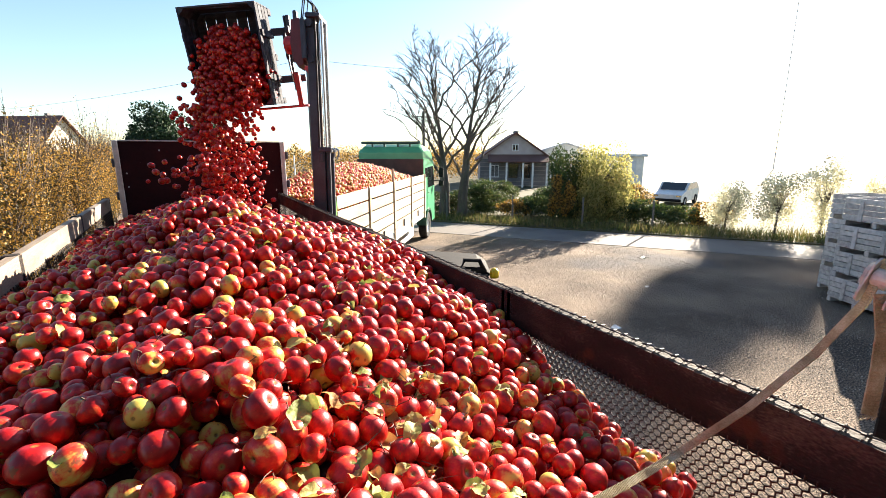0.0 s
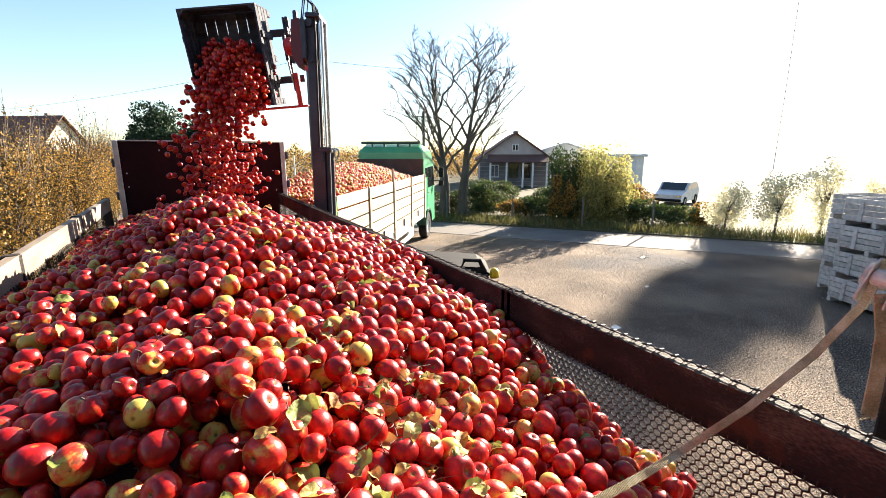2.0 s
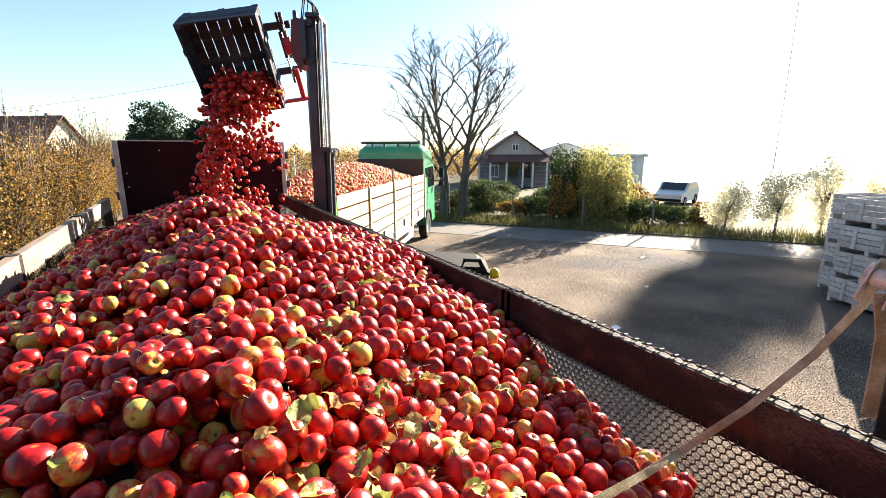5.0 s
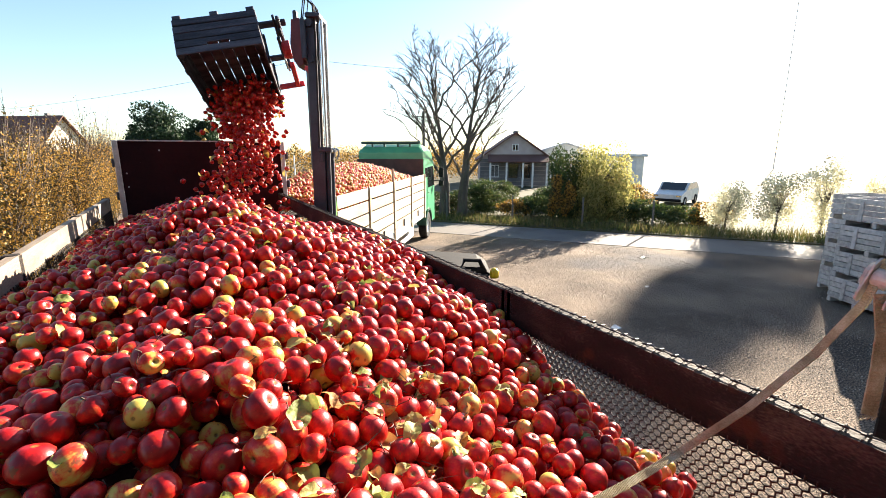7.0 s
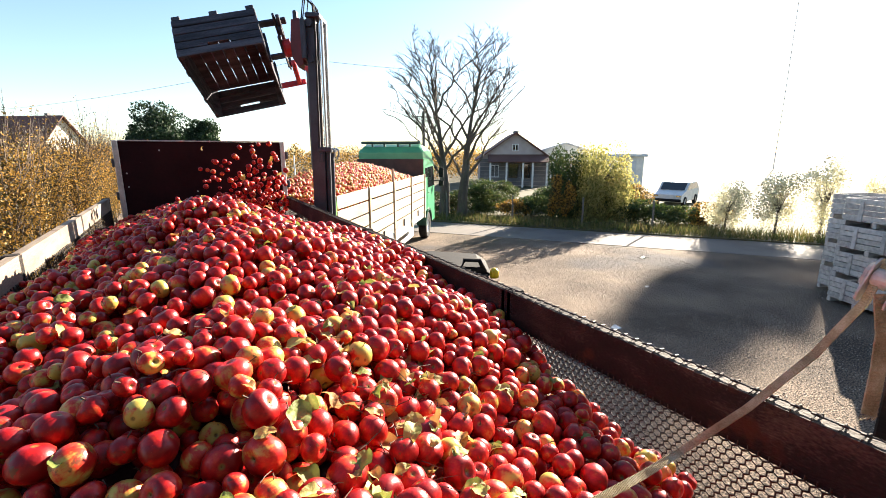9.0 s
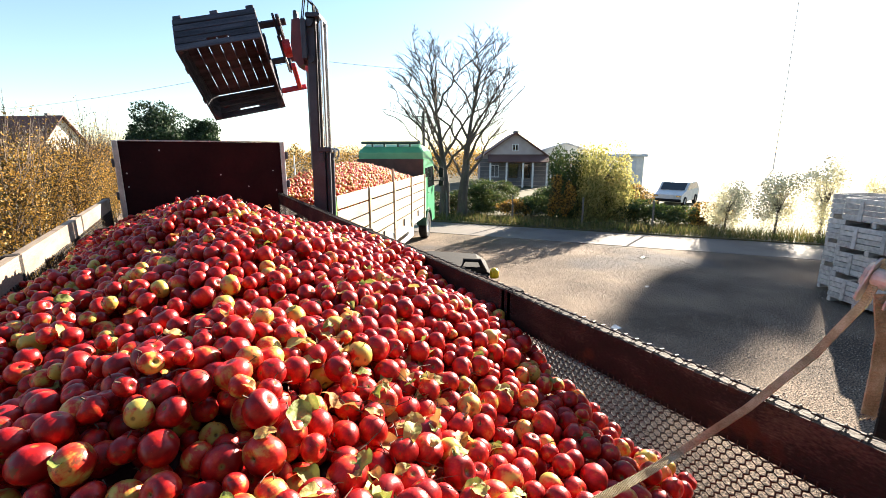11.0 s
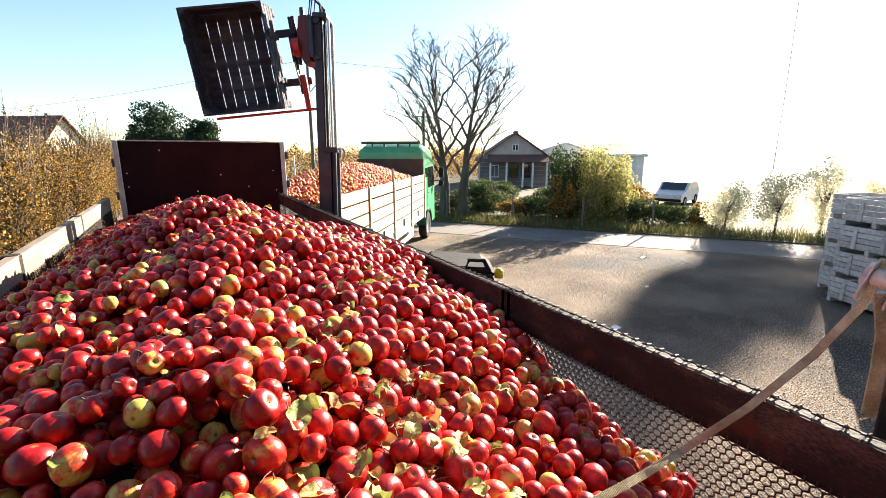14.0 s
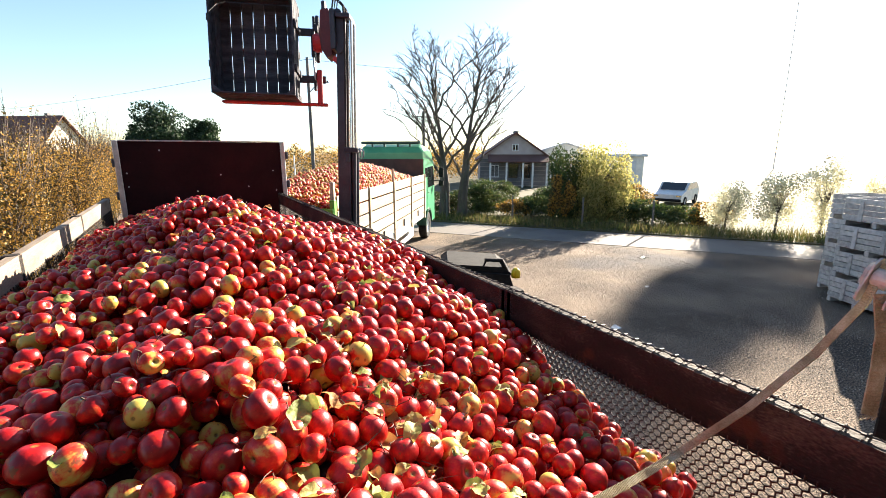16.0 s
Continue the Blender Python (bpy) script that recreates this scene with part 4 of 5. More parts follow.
# ---------------------------------------------------------------- plants
def leaves(centres, size, rg, flat=0.0):
    """Small folded leaves (two quads each side of a rib) at the given centres."""
    n = len(centres)
    d = rg.normal(size=(n, 3))
    d[:, 2] -= flat
    d /= np.linalg.norm(d, axis=1, keepdims=True)
    s = np.cross(d, rg.normal(size=(n, 3)))
    s /= np.linalg.norm(s, axis=1, keepdims=True)
    u = np.cross(d, s)
    L = (size * rg.uniform(0.6, 1.3, n))[:, None]
    c = np.asarray(centres)
    V = np.stack([c - d * L * 0.5, c + s * L * 0.30 + u * L * 0.08, c + d * L * 0.5, c - s * L * 0.30 + u * L * 0.08], 1).reshape(-1, 3)
    F = np.arange(n * 4).reshape(-1, 4)
    return V, F


def bow(a, b, rise, rg, n=6, wob=0.06):
    """A limb that leaves steeply and bends over to its end."""
    a, b = Vector(a), Vector(b)
    c = a.lerp(b, 0.35) + Vector((0, 0, rise))
    pts = []
    for k in range(n + 1):
        t = k / n
        p = a * (1 - t) ** 2 + c * 2 * t * (1 - t) + b * t * t
        w = wob * (b - a).length * 0.5 * math.sin(math.pi * t)
        pts.append(p + Vector((rg.gauss(0, w), rg.gauss(0, w), rg.gauss(0, w * 0.6))))
    return pts


def shoots(g, path, r, depth, length, rg):
    """Side shoots along a limb, and their own twigs."""
    for _ in range((3, 5, 8)[depth]):
        k = rg.uniform(0.25, 1.0) * (len(path) - 1)
        i = min(int(k), len(path) - 2)
        p = path[i].lerp(path[i + 1], k - i)
        d = (path[i + 1] - path[i]).normalized()
        a = rg.uniform(0, 6.283)
        out = Vector((math.cos(a), math.sin(a), rg.uniform(-0.1, 0.6)))
        ln = length * rg.uniform(0.6, 1.25) * (1.15 - 0.4 * k / (len(path) - 1))
        e = p + (d * 0.8 + out * 0.75).normalized() * ln
        sub = bow(p, e, 0.12 * ln, rg, 4, 0.10)
        g.tube(sub, [r * (1 - 0.7 * q / 4) for q in range(5)], 5 if depth == 2 else 3, cap=False)
        if depth:
            shoots(g, sub, max(r * 0.5, 0.009), depth - 1, length * 0.46, rg)


def bare_tree():
    t = thing("bare_tree", "tall leafless tree with two trunks beside the lane", "tree")
    t.location = (11.75, 19.2, 0.05)
    rg = random.Random(14)
    for s, base, fork in ((-1, (-0.45, 0.25, 0), (-0.55, 0.3, 2.9)), (1, (0.30, -0.17, 0), (0.50, -0.28, 3.2))):
        g = Geo()
        stem = bow(base, fork, 0.2, rg, 5, 0.02)
        top = Vector((fork[0] * 1.5 + 0.3 * s, fork[1] * 1.5, 6.6))
        stem += bow(fork, top, 0.4, rg, 5, 0.03)[1:]
        g.tube(stem, [0.30, 0.265, 0.245, 0.225, 0.20, 0.15, 0.115, 0.09, 0.07, 0.05, 0.025], 10)
        for k in range(13):
            e = 0.05 + 0.92 * (k + rg.random()) / 13
            a = rg.uniform(-1.0, 1.0) + (0.0 if s > 0 else math.pi) + (math.pi if k % 3 == 1 else 0.0) - 0.52
            rr = 3.5 * math.cos(e * 1.35) ** 0.8 * rg.uniform(0.7, 1.05)
            end = (math.cos(a) * rr + 0.3 * s, math.sin(a) * rr, 4.4 + 3.7 * math.sin(e * 1.45))
            at = stem[3 + min(6, int(e * 6.5))]
            r0 = rg.uniform(0.06, 0.095) * (1.15 - 0.5 * e)
            limb = bow(at, end, 0.5 + 0.3 * e, rg, 8, 0.05)
            g.tube(limb, [r0 * (1 - 0.86 * q / 8) for q in range(9)], 6)
            shoots(g, limb, 0.024, 2, 1.15, rg)
        part("trunk", g, M_BARK, t)
    return t


bare_tree()


def orchard_tree_meshes(seed):
    """An upright young fruit tree: thin shoots and golden leaves."""
    rg, rn = random.Random(seed), np.random.default_rng(seed)
    g, cs = Geo(), []
    g.tube([(0, 0, 0), (0.03, 0.02, 1.2), (0, 0, 2.6)], [0.05, 0.04, 0.015], 6)
    for k in range(46):
        z = rg.uniform(0.3, 2.5)
        a = rg.uniform(0, 6.283)
        ln = rg.uniform(0.5, 1.3) * (1.0 if z < 2 else 0.8)
        out = rg.uniform(0.15, 0.75)
        pts = [Vector((0, 0, z))]
        d = Vector((math.cos(a) * out, math.sin(a) * out, rg.uniform(0.4, 1.0))).normalized()
        for _ in range(4):
            d = (d + Vector((rg.gauss(0, 0.12), rg.gauss(0, 0.12), 0.14))).normalized()
            pts.append(pts[-1] + d * ln / 4)
        g.tube(pts, [0.012, 0.010, 0.008, 0.006, 0.003], 3, cap=False)
        dense = 120 if pts[-1].z < 2.9 else 26
        for _ in range(dense):
            i = rg.randrange(4)
            p = pts[i].lerp(pts[i + 1], rg.random())
            cs.append((p.x + rg.gauss(0, 0.07), p.y + rg.gauss(0, 0.07), p.z + rg.gauss(0, 0.06)))
    for k in range(13):  # long thin shoots above the crown
        a, z = rg.uniform(0, 6.283), rg.uniform(1.9, 2.6)
        x, y, h = 0.35 * math.cos(a), 0.35 * math.sin(a), rg.uniform(0.8, 1.5)
        pts = [Vector((x * (0.4 + 0.4 * q), y * (0.4 + 0.4 * q), z + h * q / 3)) + Vector((rg.gauss(0, 0.04), rg.gauss(0, 0.04), 0)) for q in range(4)]
        g.tube(pts, [0.009, 0.007, 0.005, 0.002], 3, cap=False)
        for _ in range(16):
            i = rg.randrange(3)
            p = pts[i].lerp(pts[i + 1], rg.random())
            cs.append((p.x + rg.gauss(0, 0.04), p.y + rg.gauss(0, 0.04), p.z + rg.gauss(0, 0.03)))
    V, F = leaves(cs, 0.045, rn, 0.4)
    return g.mesh("stem"), fast_mesh("crown", V, F, M_GOLD, False)


ORCHARD = [orchard_tree_meshes(s) for s in (1, 2, 3, 4)]


def orchard_tree(x, y, k, s, rz):
    t = thing("fruit_tree", "upright young fruit tree with golden-brown autumn leaves", "tree", "orchard row beside the trailer")
    t.matrix_basis = pose(x, y, 0, 0, 0, rz) @ Matrix.Scale(s, 4)
    part("stem", ORCHARD[k][0], M_TWIG, t)
    part("crown", ORCHARD[k][1], M_GOLD, t)


rgO = random.Random(4)
for row, (x, y0, y1, step) in enumerate(((-3.0, -9.0, 26, 0.92), (-5.6, 11.0, 32, 1.0))):
    y = y0
    while y < y1:
        orchard_tree(x + rgO.uniform(-0.2, 0.2), y, rgO.randrange(4), rgO.uniform(1.06, 1.28), rgO.uniform(0, 360))
        y += step * rgO.uniform(0.85, 1.15)


def far_orchard():
    """Rows of fruit trees behind the lorry, one mass of leaves and shoots."""
    rn = np.random.default_rng(8)
    c = []
    for _ in range(60000):
        row = rn.integers(0, 7)
        x, y = rn.uniform(-6, 46), 46 + row * 4 + rn.normal() * 0.4
        z = rn.uniform(0.2, 3.6 + 0.5 * math.sin(x * 2.1 + row) + rn.normal() * 0.15)
        c.append((x + row * 1.3, y, z))
    V, F = leaves(np.array(c), 0.20, rn, 0.2)
    return fast_mesh("distant_orchard", V, F, M_GOLD, False)


tagged(part("distant_orchard", far_orchard(), M_GOLD), "far rows of golden-brown orchard trees", "orchard", kind="stuff")


def crown(name, at, size, count, leaf, material, label, seed, lumps=14, droop=0.0, category="tree", trunk=True, girth=1.0):
    """A crown of many leaf clumps with gaps, on a trunk with limbs."""
    rn = np.random.default_rng(seed)
    cl = rn.uniform(-1, 1, (lumps * 6, 3))
    cl = cl[np.linalg.norm(cl, axis=1) < 1][:lumps]
    rad = rn.uniform(0.22, 0.42, len(cl))
    who = rn.integers(0, len(cl), count)
    d = rn.normal(size=(count, 3))
    d /= np.linalg.norm(d, axis=1, keepdims=True)
    p = cl[who] * 0.75 + d * (rad[who] * rn.uniform(0.35, 1.05, count) ** 0.5)[:, None]
    if droop:
        k = rn.random(count) < 0.75
        p[k, 2] -= rn.uniform(0, droop, k.sum())
    c = p * np.array(size) * 0.5
    V, F = leaves(c, leaf, rn, 2.0 if droop else 0.0)
    t = thing(name, label, category)
    t.location = at
    if trunk:
        g = Geo()
        rp = random.Random(seed)
        g.tube([(0, 0, -at[2]), (0.05, 0, -at[2] * 0.4), (0, 0, 0)], [0.2 * girth, 0.15 * girth, 0.09 * girth], 7)
        for q, w in zip(cl, rad):
            g.tube([(0, 0, -at[2] * 0.3), (q[0] * size[0] * 0.18, q[1] * size[1] * 0.18, q[2] * size[2] * 0.1), tuple(q * np.array(size) * 0.36)], [0.06 * girth, 0.04 * girth, 0.015 * girth], 4, cap=False)
        part("trunk", g, M_BARK, t)
    part("crown", fast_mesh("crown", V, F, material, False), material, t)
    return t


crown("pine_tree", (-2.0, 49.5, 4.9), (6.4, 5.0, 6.4), 11000, 0.26, M_PINE, "dark evergreen tree behind the orchard", 41, 22)
crown("pine_tree", (1.6, 50.5, 4.4), (4.8, 4.6, 4.4), 7000, 0.26, M_PINE, "dark spreading evergreen beside a taller one", 42, 20)
crown("willow_tree", (16.8, 14.7, 2.15), (3.8, 3.6, 4.7), 22000, 0.11, M_WILLOW, "weeping willow with yellow-green autumn leaves", 43, 22, 0.8)
crown("willow_tree", (16.1, 15.9, 2.0), (2.8, 2.6, 4.2), 11000, 0.10, M_HEDGE, "green tree standing behind a yellow willow", 44, 16, 0.6)
BUSHES = [(-6.5, 1.6, 3.4, 1.9, M_HEDGE), (-3.8, 1.2, 3.2, 1.7, M_HEDGE), (-1.6, 0.9, 2.6, 1.4, M_HEDGE), (0.2, 1.3, 3.0, 1.9, M_HEDGE), (1.9, 0.8, 2.4, 1.1, M_GOLD), (3.0, 1.7, 3.2, 1.3, M_HEDGE),
          (4.8, 1.2, 3.0, 1.1, M_HEDGE), (6.2, 1.9, 3.4, 1.5, M_HEDGE), (7.6, 1.0, 2.8, 1.3, M_HEDGE), (3.4, 5.0, 4.2, 1.5, M_HEDGE), (7.0, 5.5, 4.4, 1.7, M_GOLD), (-0.5, 5.0, 4.0, 1.8, M_HEDGE), (9.0, 1.0, 3.0, 1.3, M_HEDGE), (10.6, 1.6, 2.8, 1.15, M_GOLD)]
for k, (a, b, w, h, m) in enumerate(BUSHES):
    cnt = int(1500 * w * h)
    p = along(a, b + 2.0)
    crown("bush", (p[0], p[1], h * 0.45), (w, w * 0.8, h), cnt, 0.10, m, "dense bush on the grassy verge" if m is M_HEDGE else "golden shrub on the grassy verge", 60 + k, 30, category="bush", trunk=False)


crown("bush", (14.6, 14.7, 1.2), (1.3, 1.3, 2.5), 3600, 0.09, M_GOLD, "narrow golden shrub at the edge of the lane", 71, 16, category="bush", trunk=False)

# added shrubs: their pale leaves fill the glare, their shadows darken the yard
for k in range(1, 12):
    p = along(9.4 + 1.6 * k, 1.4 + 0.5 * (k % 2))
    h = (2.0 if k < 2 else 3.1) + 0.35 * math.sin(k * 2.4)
    crown("shrub", (p[0], p[1], h * 0.5), (2.6, 1.6, h), 4200, 0.085, M_PALE, "pale shrub added in place of the white sun glare beside the lane", 90 + k, 40, category="bush", girth=0.25)


def shade_tree(at, lobes, seed):
    """Tall slender tree, added so its high, dense, unseen crown lobes shade the yard."""
    rn, rp = np.random.default_rng(seed), random.Random(seed)
    t = thing("birch_tree", "tall slender tree added so its unseen crown shades the yard", "tree")
    t.location = at
    g = Geo()
    low, high = lobes[0][2], lobes[0][3]
    g.tube([(0, 0, 0), (0.1, 0, low * 0.5), (0, 0.1, low), (0, 0, high)], [0.09, 0.08, 0.07, 0.03], 8)
    cl = []
    for dx, dy, lo, hi, wide in lobes:
        for _ in range(int(32 * wide)):
            z, a = rp.uniform(0, 1), rp.uniform(0, 6.283)
            r = wide * (0.3 + 0.7 * z) * math.sqrt(rp.random())
            c = Vector((dx + 0.54 * (1 - z) + r * math.cos(a), dy - 1.29 * (1 - z) + r * math.sin(a), lo + (hi - lo) * z))
            cl.append(c)
            g.tube([(0, 0, c.z - 0.6), tuple(Vector((0, 0, c.z - 0.3)).lerp(c, 0.5)), tuple(c)], [0.05, 0.035, 0.015], 4, cap=False)
    who = rn.integers(0, len(cl), 90000)
    d = rn.normal(size=(len(who), 3))
    d /= np.linalg.norm(d, axis=1, keepdims=True)
    p = np.array(cl)[who] + d * (0.6 * rn.random(len(who)) ** 0.4)[:, None]
    V, F = leaves(p, 0.20, rn, 0.3)
    part("trunk", g, M_SHADETREE, t)
    part("crown", fast_mesh("crown", V, F, M_GOLD, False), M_GOLD, t)


# added caster; lobes are shaped to the shadow wanted on the yard
shade_tree((96.45, 42.6, 0), ((-0.11, 0.27, 31.8, 37.6, 1.65), (0.6, -1.2, 33.0, 34.8, 1.1), (0.2, -0.4, 32.6, 35.5, 1.1)), 5)


def parked_car():
    """A small pale estate car seen from its front."""
    c = thing("car", "small pale car parked on the grass beyond the lane", "car")
    c.matrix_basis = pose(26.8, 17.0, 0.06, 0, 0, 198)
    b = part("body", Geo().prism([(-1.95, 0.28), (1.9, 0.28), (2.0, 0.45), (1.95, 0.72), (1.05, 0.92), (0.45, 1.38), (-1.2, 1.42), (-1.9, 0.95), (-2.0, 0.6)], -0.80, 0.80, "y"), M_WHITE, c)
    part("windscreen", Geo().prism([(1.02, 0.95), (0.47, 1.35), (0.50, 1.37), (1.06, 0.96)], -0.68, 0.68, "y"), M_GLASS, b)
    for y in (-0.805, 0.805):
        part("side_window", Geo().prism([(0.9, 0.95), (0.42, 1.32), (-1.15, 1.35), (-1.6, 0.98)], y - 0.006, y + 0.006, "y"), M_GLASS, b)
        part("headlamp", Geo().box(1.93, y * 0.78, 0.64, 0.10, 0.30, 0.14, bev=0.03), M_CHROME, b)
        for x in (-1.2, 1.25):
            w = part("wheel", Geo().lathe([(0.16, -0.08), (0.28, -0.09), (0.30, -0.05), (0.30, 0.05), (0.28, 0.09), (0.16, 0.08)], x, y * 0.95, 0.30, "y", 18), M_RUBBER, c)
            part("rim", Geo().lathe([(0.0, -0.04), (0.17, -0.06), (0.17, 0.06), (0.0, 0.04)], x, y * 0.95, 0.30, "y", 14), M_ALU, w)
    part("bumper", Geo().box(1.98, 0, 0.40, 0.10, 1.56, 0.16, bev=0.03), M_RUBBER, b)


parked_car()


def grass_strip():
    rn = np.random.default_rng(17)
    n = 16000
    a, b = rn.uniform(-14, 34, n), np.abs(rn.normal(0, 1.1, n)) + 0.05
    base = np.array(ROAD_EDGE)[None] + a[:, None] * np.array(ROAD_DIR)[None] + b[:, None] * np.array(ROAD_N)[None]
    base[:, 2] = 0.06
    h = rn.uniform(0.08, 0.38, n)
    lean = rn.normal(size=(n, 2)) * 0.10
    s = rn.normal(size=(n, 2))
    s = s / np.linalg.norm(s, axis=1, keepdims=True) * 0.014
    tip = base + np.stack([lean[:, 0], lean[:, 1], h], 1)
    side = np.concatenate([s, np.zeros((n, 1))], 1)
    V = np.stack([base - side, base + side, tip + side * 0.2, tip - side * 0.2], 1).reshape(-1, 3)
    return fast_mesh("verge_grass", V, np.arange(n * 4).reshape(-1, 4), M_GRASS, False)


tagged(part("verge_grass", grass_strip(), M_GRASS), "rough dry grass along the lane's edge", "grass", kind="stuff")


# ---------------------------------------------------------------- houses
def house(name, at, turn, w, d, wall, ridge, m_wall, m_roof, label, windows=(), over=0.35, chimney=None):
    """A gabled house; the gable faces local -y, w wide and d deep."""
    h = thing(name, label, "house")
    h.matrix_basis = pose(*at, 0, 0, turn)
    walls = part("wall", Geo().prism([(-w / 2, 0), (w / 2, 0), (w / 2, wall), (0, ridge), (-w / 2, wall)], 0, d, "y"), m_wall, h)
    sl = (ridge - wall) / (w / 2)
    for s in (-1, 1):
        e = w / 2 + over
        g = Geo().prism([(0, ridge + 0.02), (s * e, wall - over * sl + 0.02), (s * e, wall - over * sl + 0.14), (0, ridge + 0.16)], -over, d + over, "y")
        part("roof_slope", g, m_roof, h)
    for x, z, ww, wh in windows:
        win = part("window", Geo().box(x, -0.02, z, ww, 0.06, wh, bev=0.01), M_GLASS, h)
        for dx in (-ww / 2, 0, ww / 2):
            part("frame", Geo().box(x + dx, -0.05, z, 0.07, 0.06, wh + 0.07), M_WHITE, win)
        for dz in (-wh / 2, wh / 2):
            part("frame", Geo().box(x, -0.052, z + dz, ww + 0.14, 0.07, 0.07), M_WHITE, win)
    if chimney:
        part("chimney", Geo().box(chimney[0], chimney[1], chimney[2] - 0.2, 0.5, 0.5, 1.0, bev=0.02), M_GREYWALL, h)
    return h


house("house", (-13.9, 80.0, 0), 52, 7.0, 13.0, 4.0, 8.0, M_WALL, M_ROOF, "pale house with a steep brown roof behind the orchard", ((0, 4.6, 1.0, 1.1),), 0.6, (0.6, 2.5, 8.2))
old = house("house", (27.4, 33.9, 0), -33, 6.6, 9.0, 2.7, 4.95, M_BRICKWALL, M_ROOF, "old house of grey timber with a pinkish gable and a porch", ((-1.9, 1.5, 0.7, 1.1), (0, 3.7, 0.5, 0.6)), 0.4, (0.2, 2.0, 5.0))
for k in range(7):
    part("cladding_board", Geo().box(0, -0.05, 0.32 + 0.36 * k, 6.62, 0.06, 0.33, bev=0.008), M_GREYWALL, old)
porch = part("porch_roof", Geo().prism([(0.0, 2.95), (-1.7, 2.35), (-1.75, 2.42), (0.0, 3.06)], -2.6, 3.0, "x"), M_ROOF, old)
for x in (-2.4, -0.9, 0.6, 1.5, 2.8):
    part("porch_post", Geo().box(x, -1.55, 1.2, 0.16, 0.14, 2.36, bev=0.01), M_WHITE, porch)
for x in (-0.15, 1.05):
    part("porch_window", Geo().box(x, -0.10, 1.5, 0.85, 0.06, 1.3, bev=0.01), M_GLASS, old)
house("barn", (37.0, 37.0, 0), -33, 8.0, 14.0, 3.0, 4.2, M_WHITE, M_PALEROOF, "long pale barn with a light metal roof", (), 0.3)
sh = thing("farm_shed", "flat-roofed pale farm building across the lane", "building")
sh.matrix_basis = pose(31.6, 25.2, 0, 0, 0, -40)
part("wall", Geo().box(0, 4, 1.45, 3.6, 8, 2.9, bev=0.03), M_WHITE, sh)
part("roof", Geo().box(0, 4, 3.01, 4.0, 8.6, 0.22, bev=0.03), M_PALEROOF, sh)
for x in (0.3,):
    wdw = part("door", Geo().box(x, -0.02, 1.3, 1.8, 0.06, 2.5, bev=0.01), M_PALEROOF, sh)


# ---------------------------------------------------------------- poles and wires
def pole(at, height, label, lamp=False, turn=0):
    p = thing("street_lamp" if lamp else "utility_pole", label, "lamp" if lamp else "pole")
    p.matrix_basis = pose(*at, 0, 0, turn)
    part("mast", Geo().tube([(0, 0, 0), (0, 0, height)], [0.14, 0.09], 10), M_POLE, p)
    if lamp:
        part("arm", Geo().tube([(0, 0, height - 2.2), (0.5, 0, height - 1.75), (1.0, 0, height - 1.6)], 0.03, 6), M_POLE, p)
        part("lamp_head", Geo().box(1.2, 0, height - 1.56, 0.5, 0.16, 0.12, m=Euler((0, -0.2, 0)).to_matrix(), bev=0.04), M_STEEL, p)
    else:
        part("cross_arm", Geo().box(0, 0, height - 0.4, 1.4, 0.09, 0.1, bev=0.01), M_POLE, p)
    return p


pole((7.7, 31.2, 0), 9.3, "grey street lamp post behind the lorry", True, -40)
pole((15.6, 30.0, 0), 6.2, "thin wooden pole behind the bare tree")


def wire(a, b, sag, label):
    A, B = Vector(a), Vector(b)
    g = Geo().tube([A.lerp(B, k / 24) - Vector((0, 0, sag * 4 * (k / 24) * (1 - k / 24))) for k in range(25)], 0.012, 4, cap=False)
    tagged(part("overhead_wire", g, M_WIRE), label, "wire", "overhead wires")


wire((-23.0, 84.0, 8.6), (7.7, 31.2, 9.2), 0.5, "thin dark overhead wire crossing the sky")
wire((7.7, 31.2, 9.2), (32.0, 38.0, 11.6), 0.4, "thin dark overhead wire crossing the sky")


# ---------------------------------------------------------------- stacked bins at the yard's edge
yard_bin = apple_bin("apple_bin", "weathered wooden apple bin, paled for sun glare, in a yard stack", M_PALEBIN)
yard_bin["group"] = "stacked bins"
stacks = [((12.42, 3.15), 4, -28), ((13.00, 2.15), 4, -25), ((13.45, 3.72), 4, -29), ((14.1, 2.7), 4, -25)]
first = True
for (x, y), nn, rz in stacks:
    for k in range(nn):
        m = pose(x + 0.03 * (k % 2), y, BIN_D / 2 + k * (BIN_D + 0.004), 0, 0, rz + 2.5 * k)
        if first:
            yard_bin.matrix_basis = m
            first = False
        else:
            copy_thing(yard_bin, m)


# ---------------------------------------------------------------- webbing strap with ratchet
def ribbon(path, width, thick, across):
    """A flat strap along a path; across is its width direction."""
    g, pts = Geo(), [Vector(p) for p in path]
    V, F = [], []
    for i, p in enumerate(pts):
        d = (pts[min(i + 1, len(pts) - 1)] - pts[max(i - 1, 0)]).normalized()
        a = Vector(across) - d * d.dot(Vector(across))
        a.normalize()
        nrm = d.cross(a)
        V += [p + a * width / 2 + nrm * thick / 2, p - a * width / 2 + nrm * thick / 2, p - a * width / 2 - nrm * thick / 2, p + a * width / 2 - nrm * thick / 2]
    for i in range(len(pts) - 1):
        F += [(i * 4 + k, i * 4 + (k + 1) % 4, i * 4 + 4 + (k + 1) % 4, i * 4 + 4 + k) for k in range(4)]
    F += [(3, 2, 1, 0), tuple(range(len(V) - 4, len(V)))]
    return g.add(V, F)


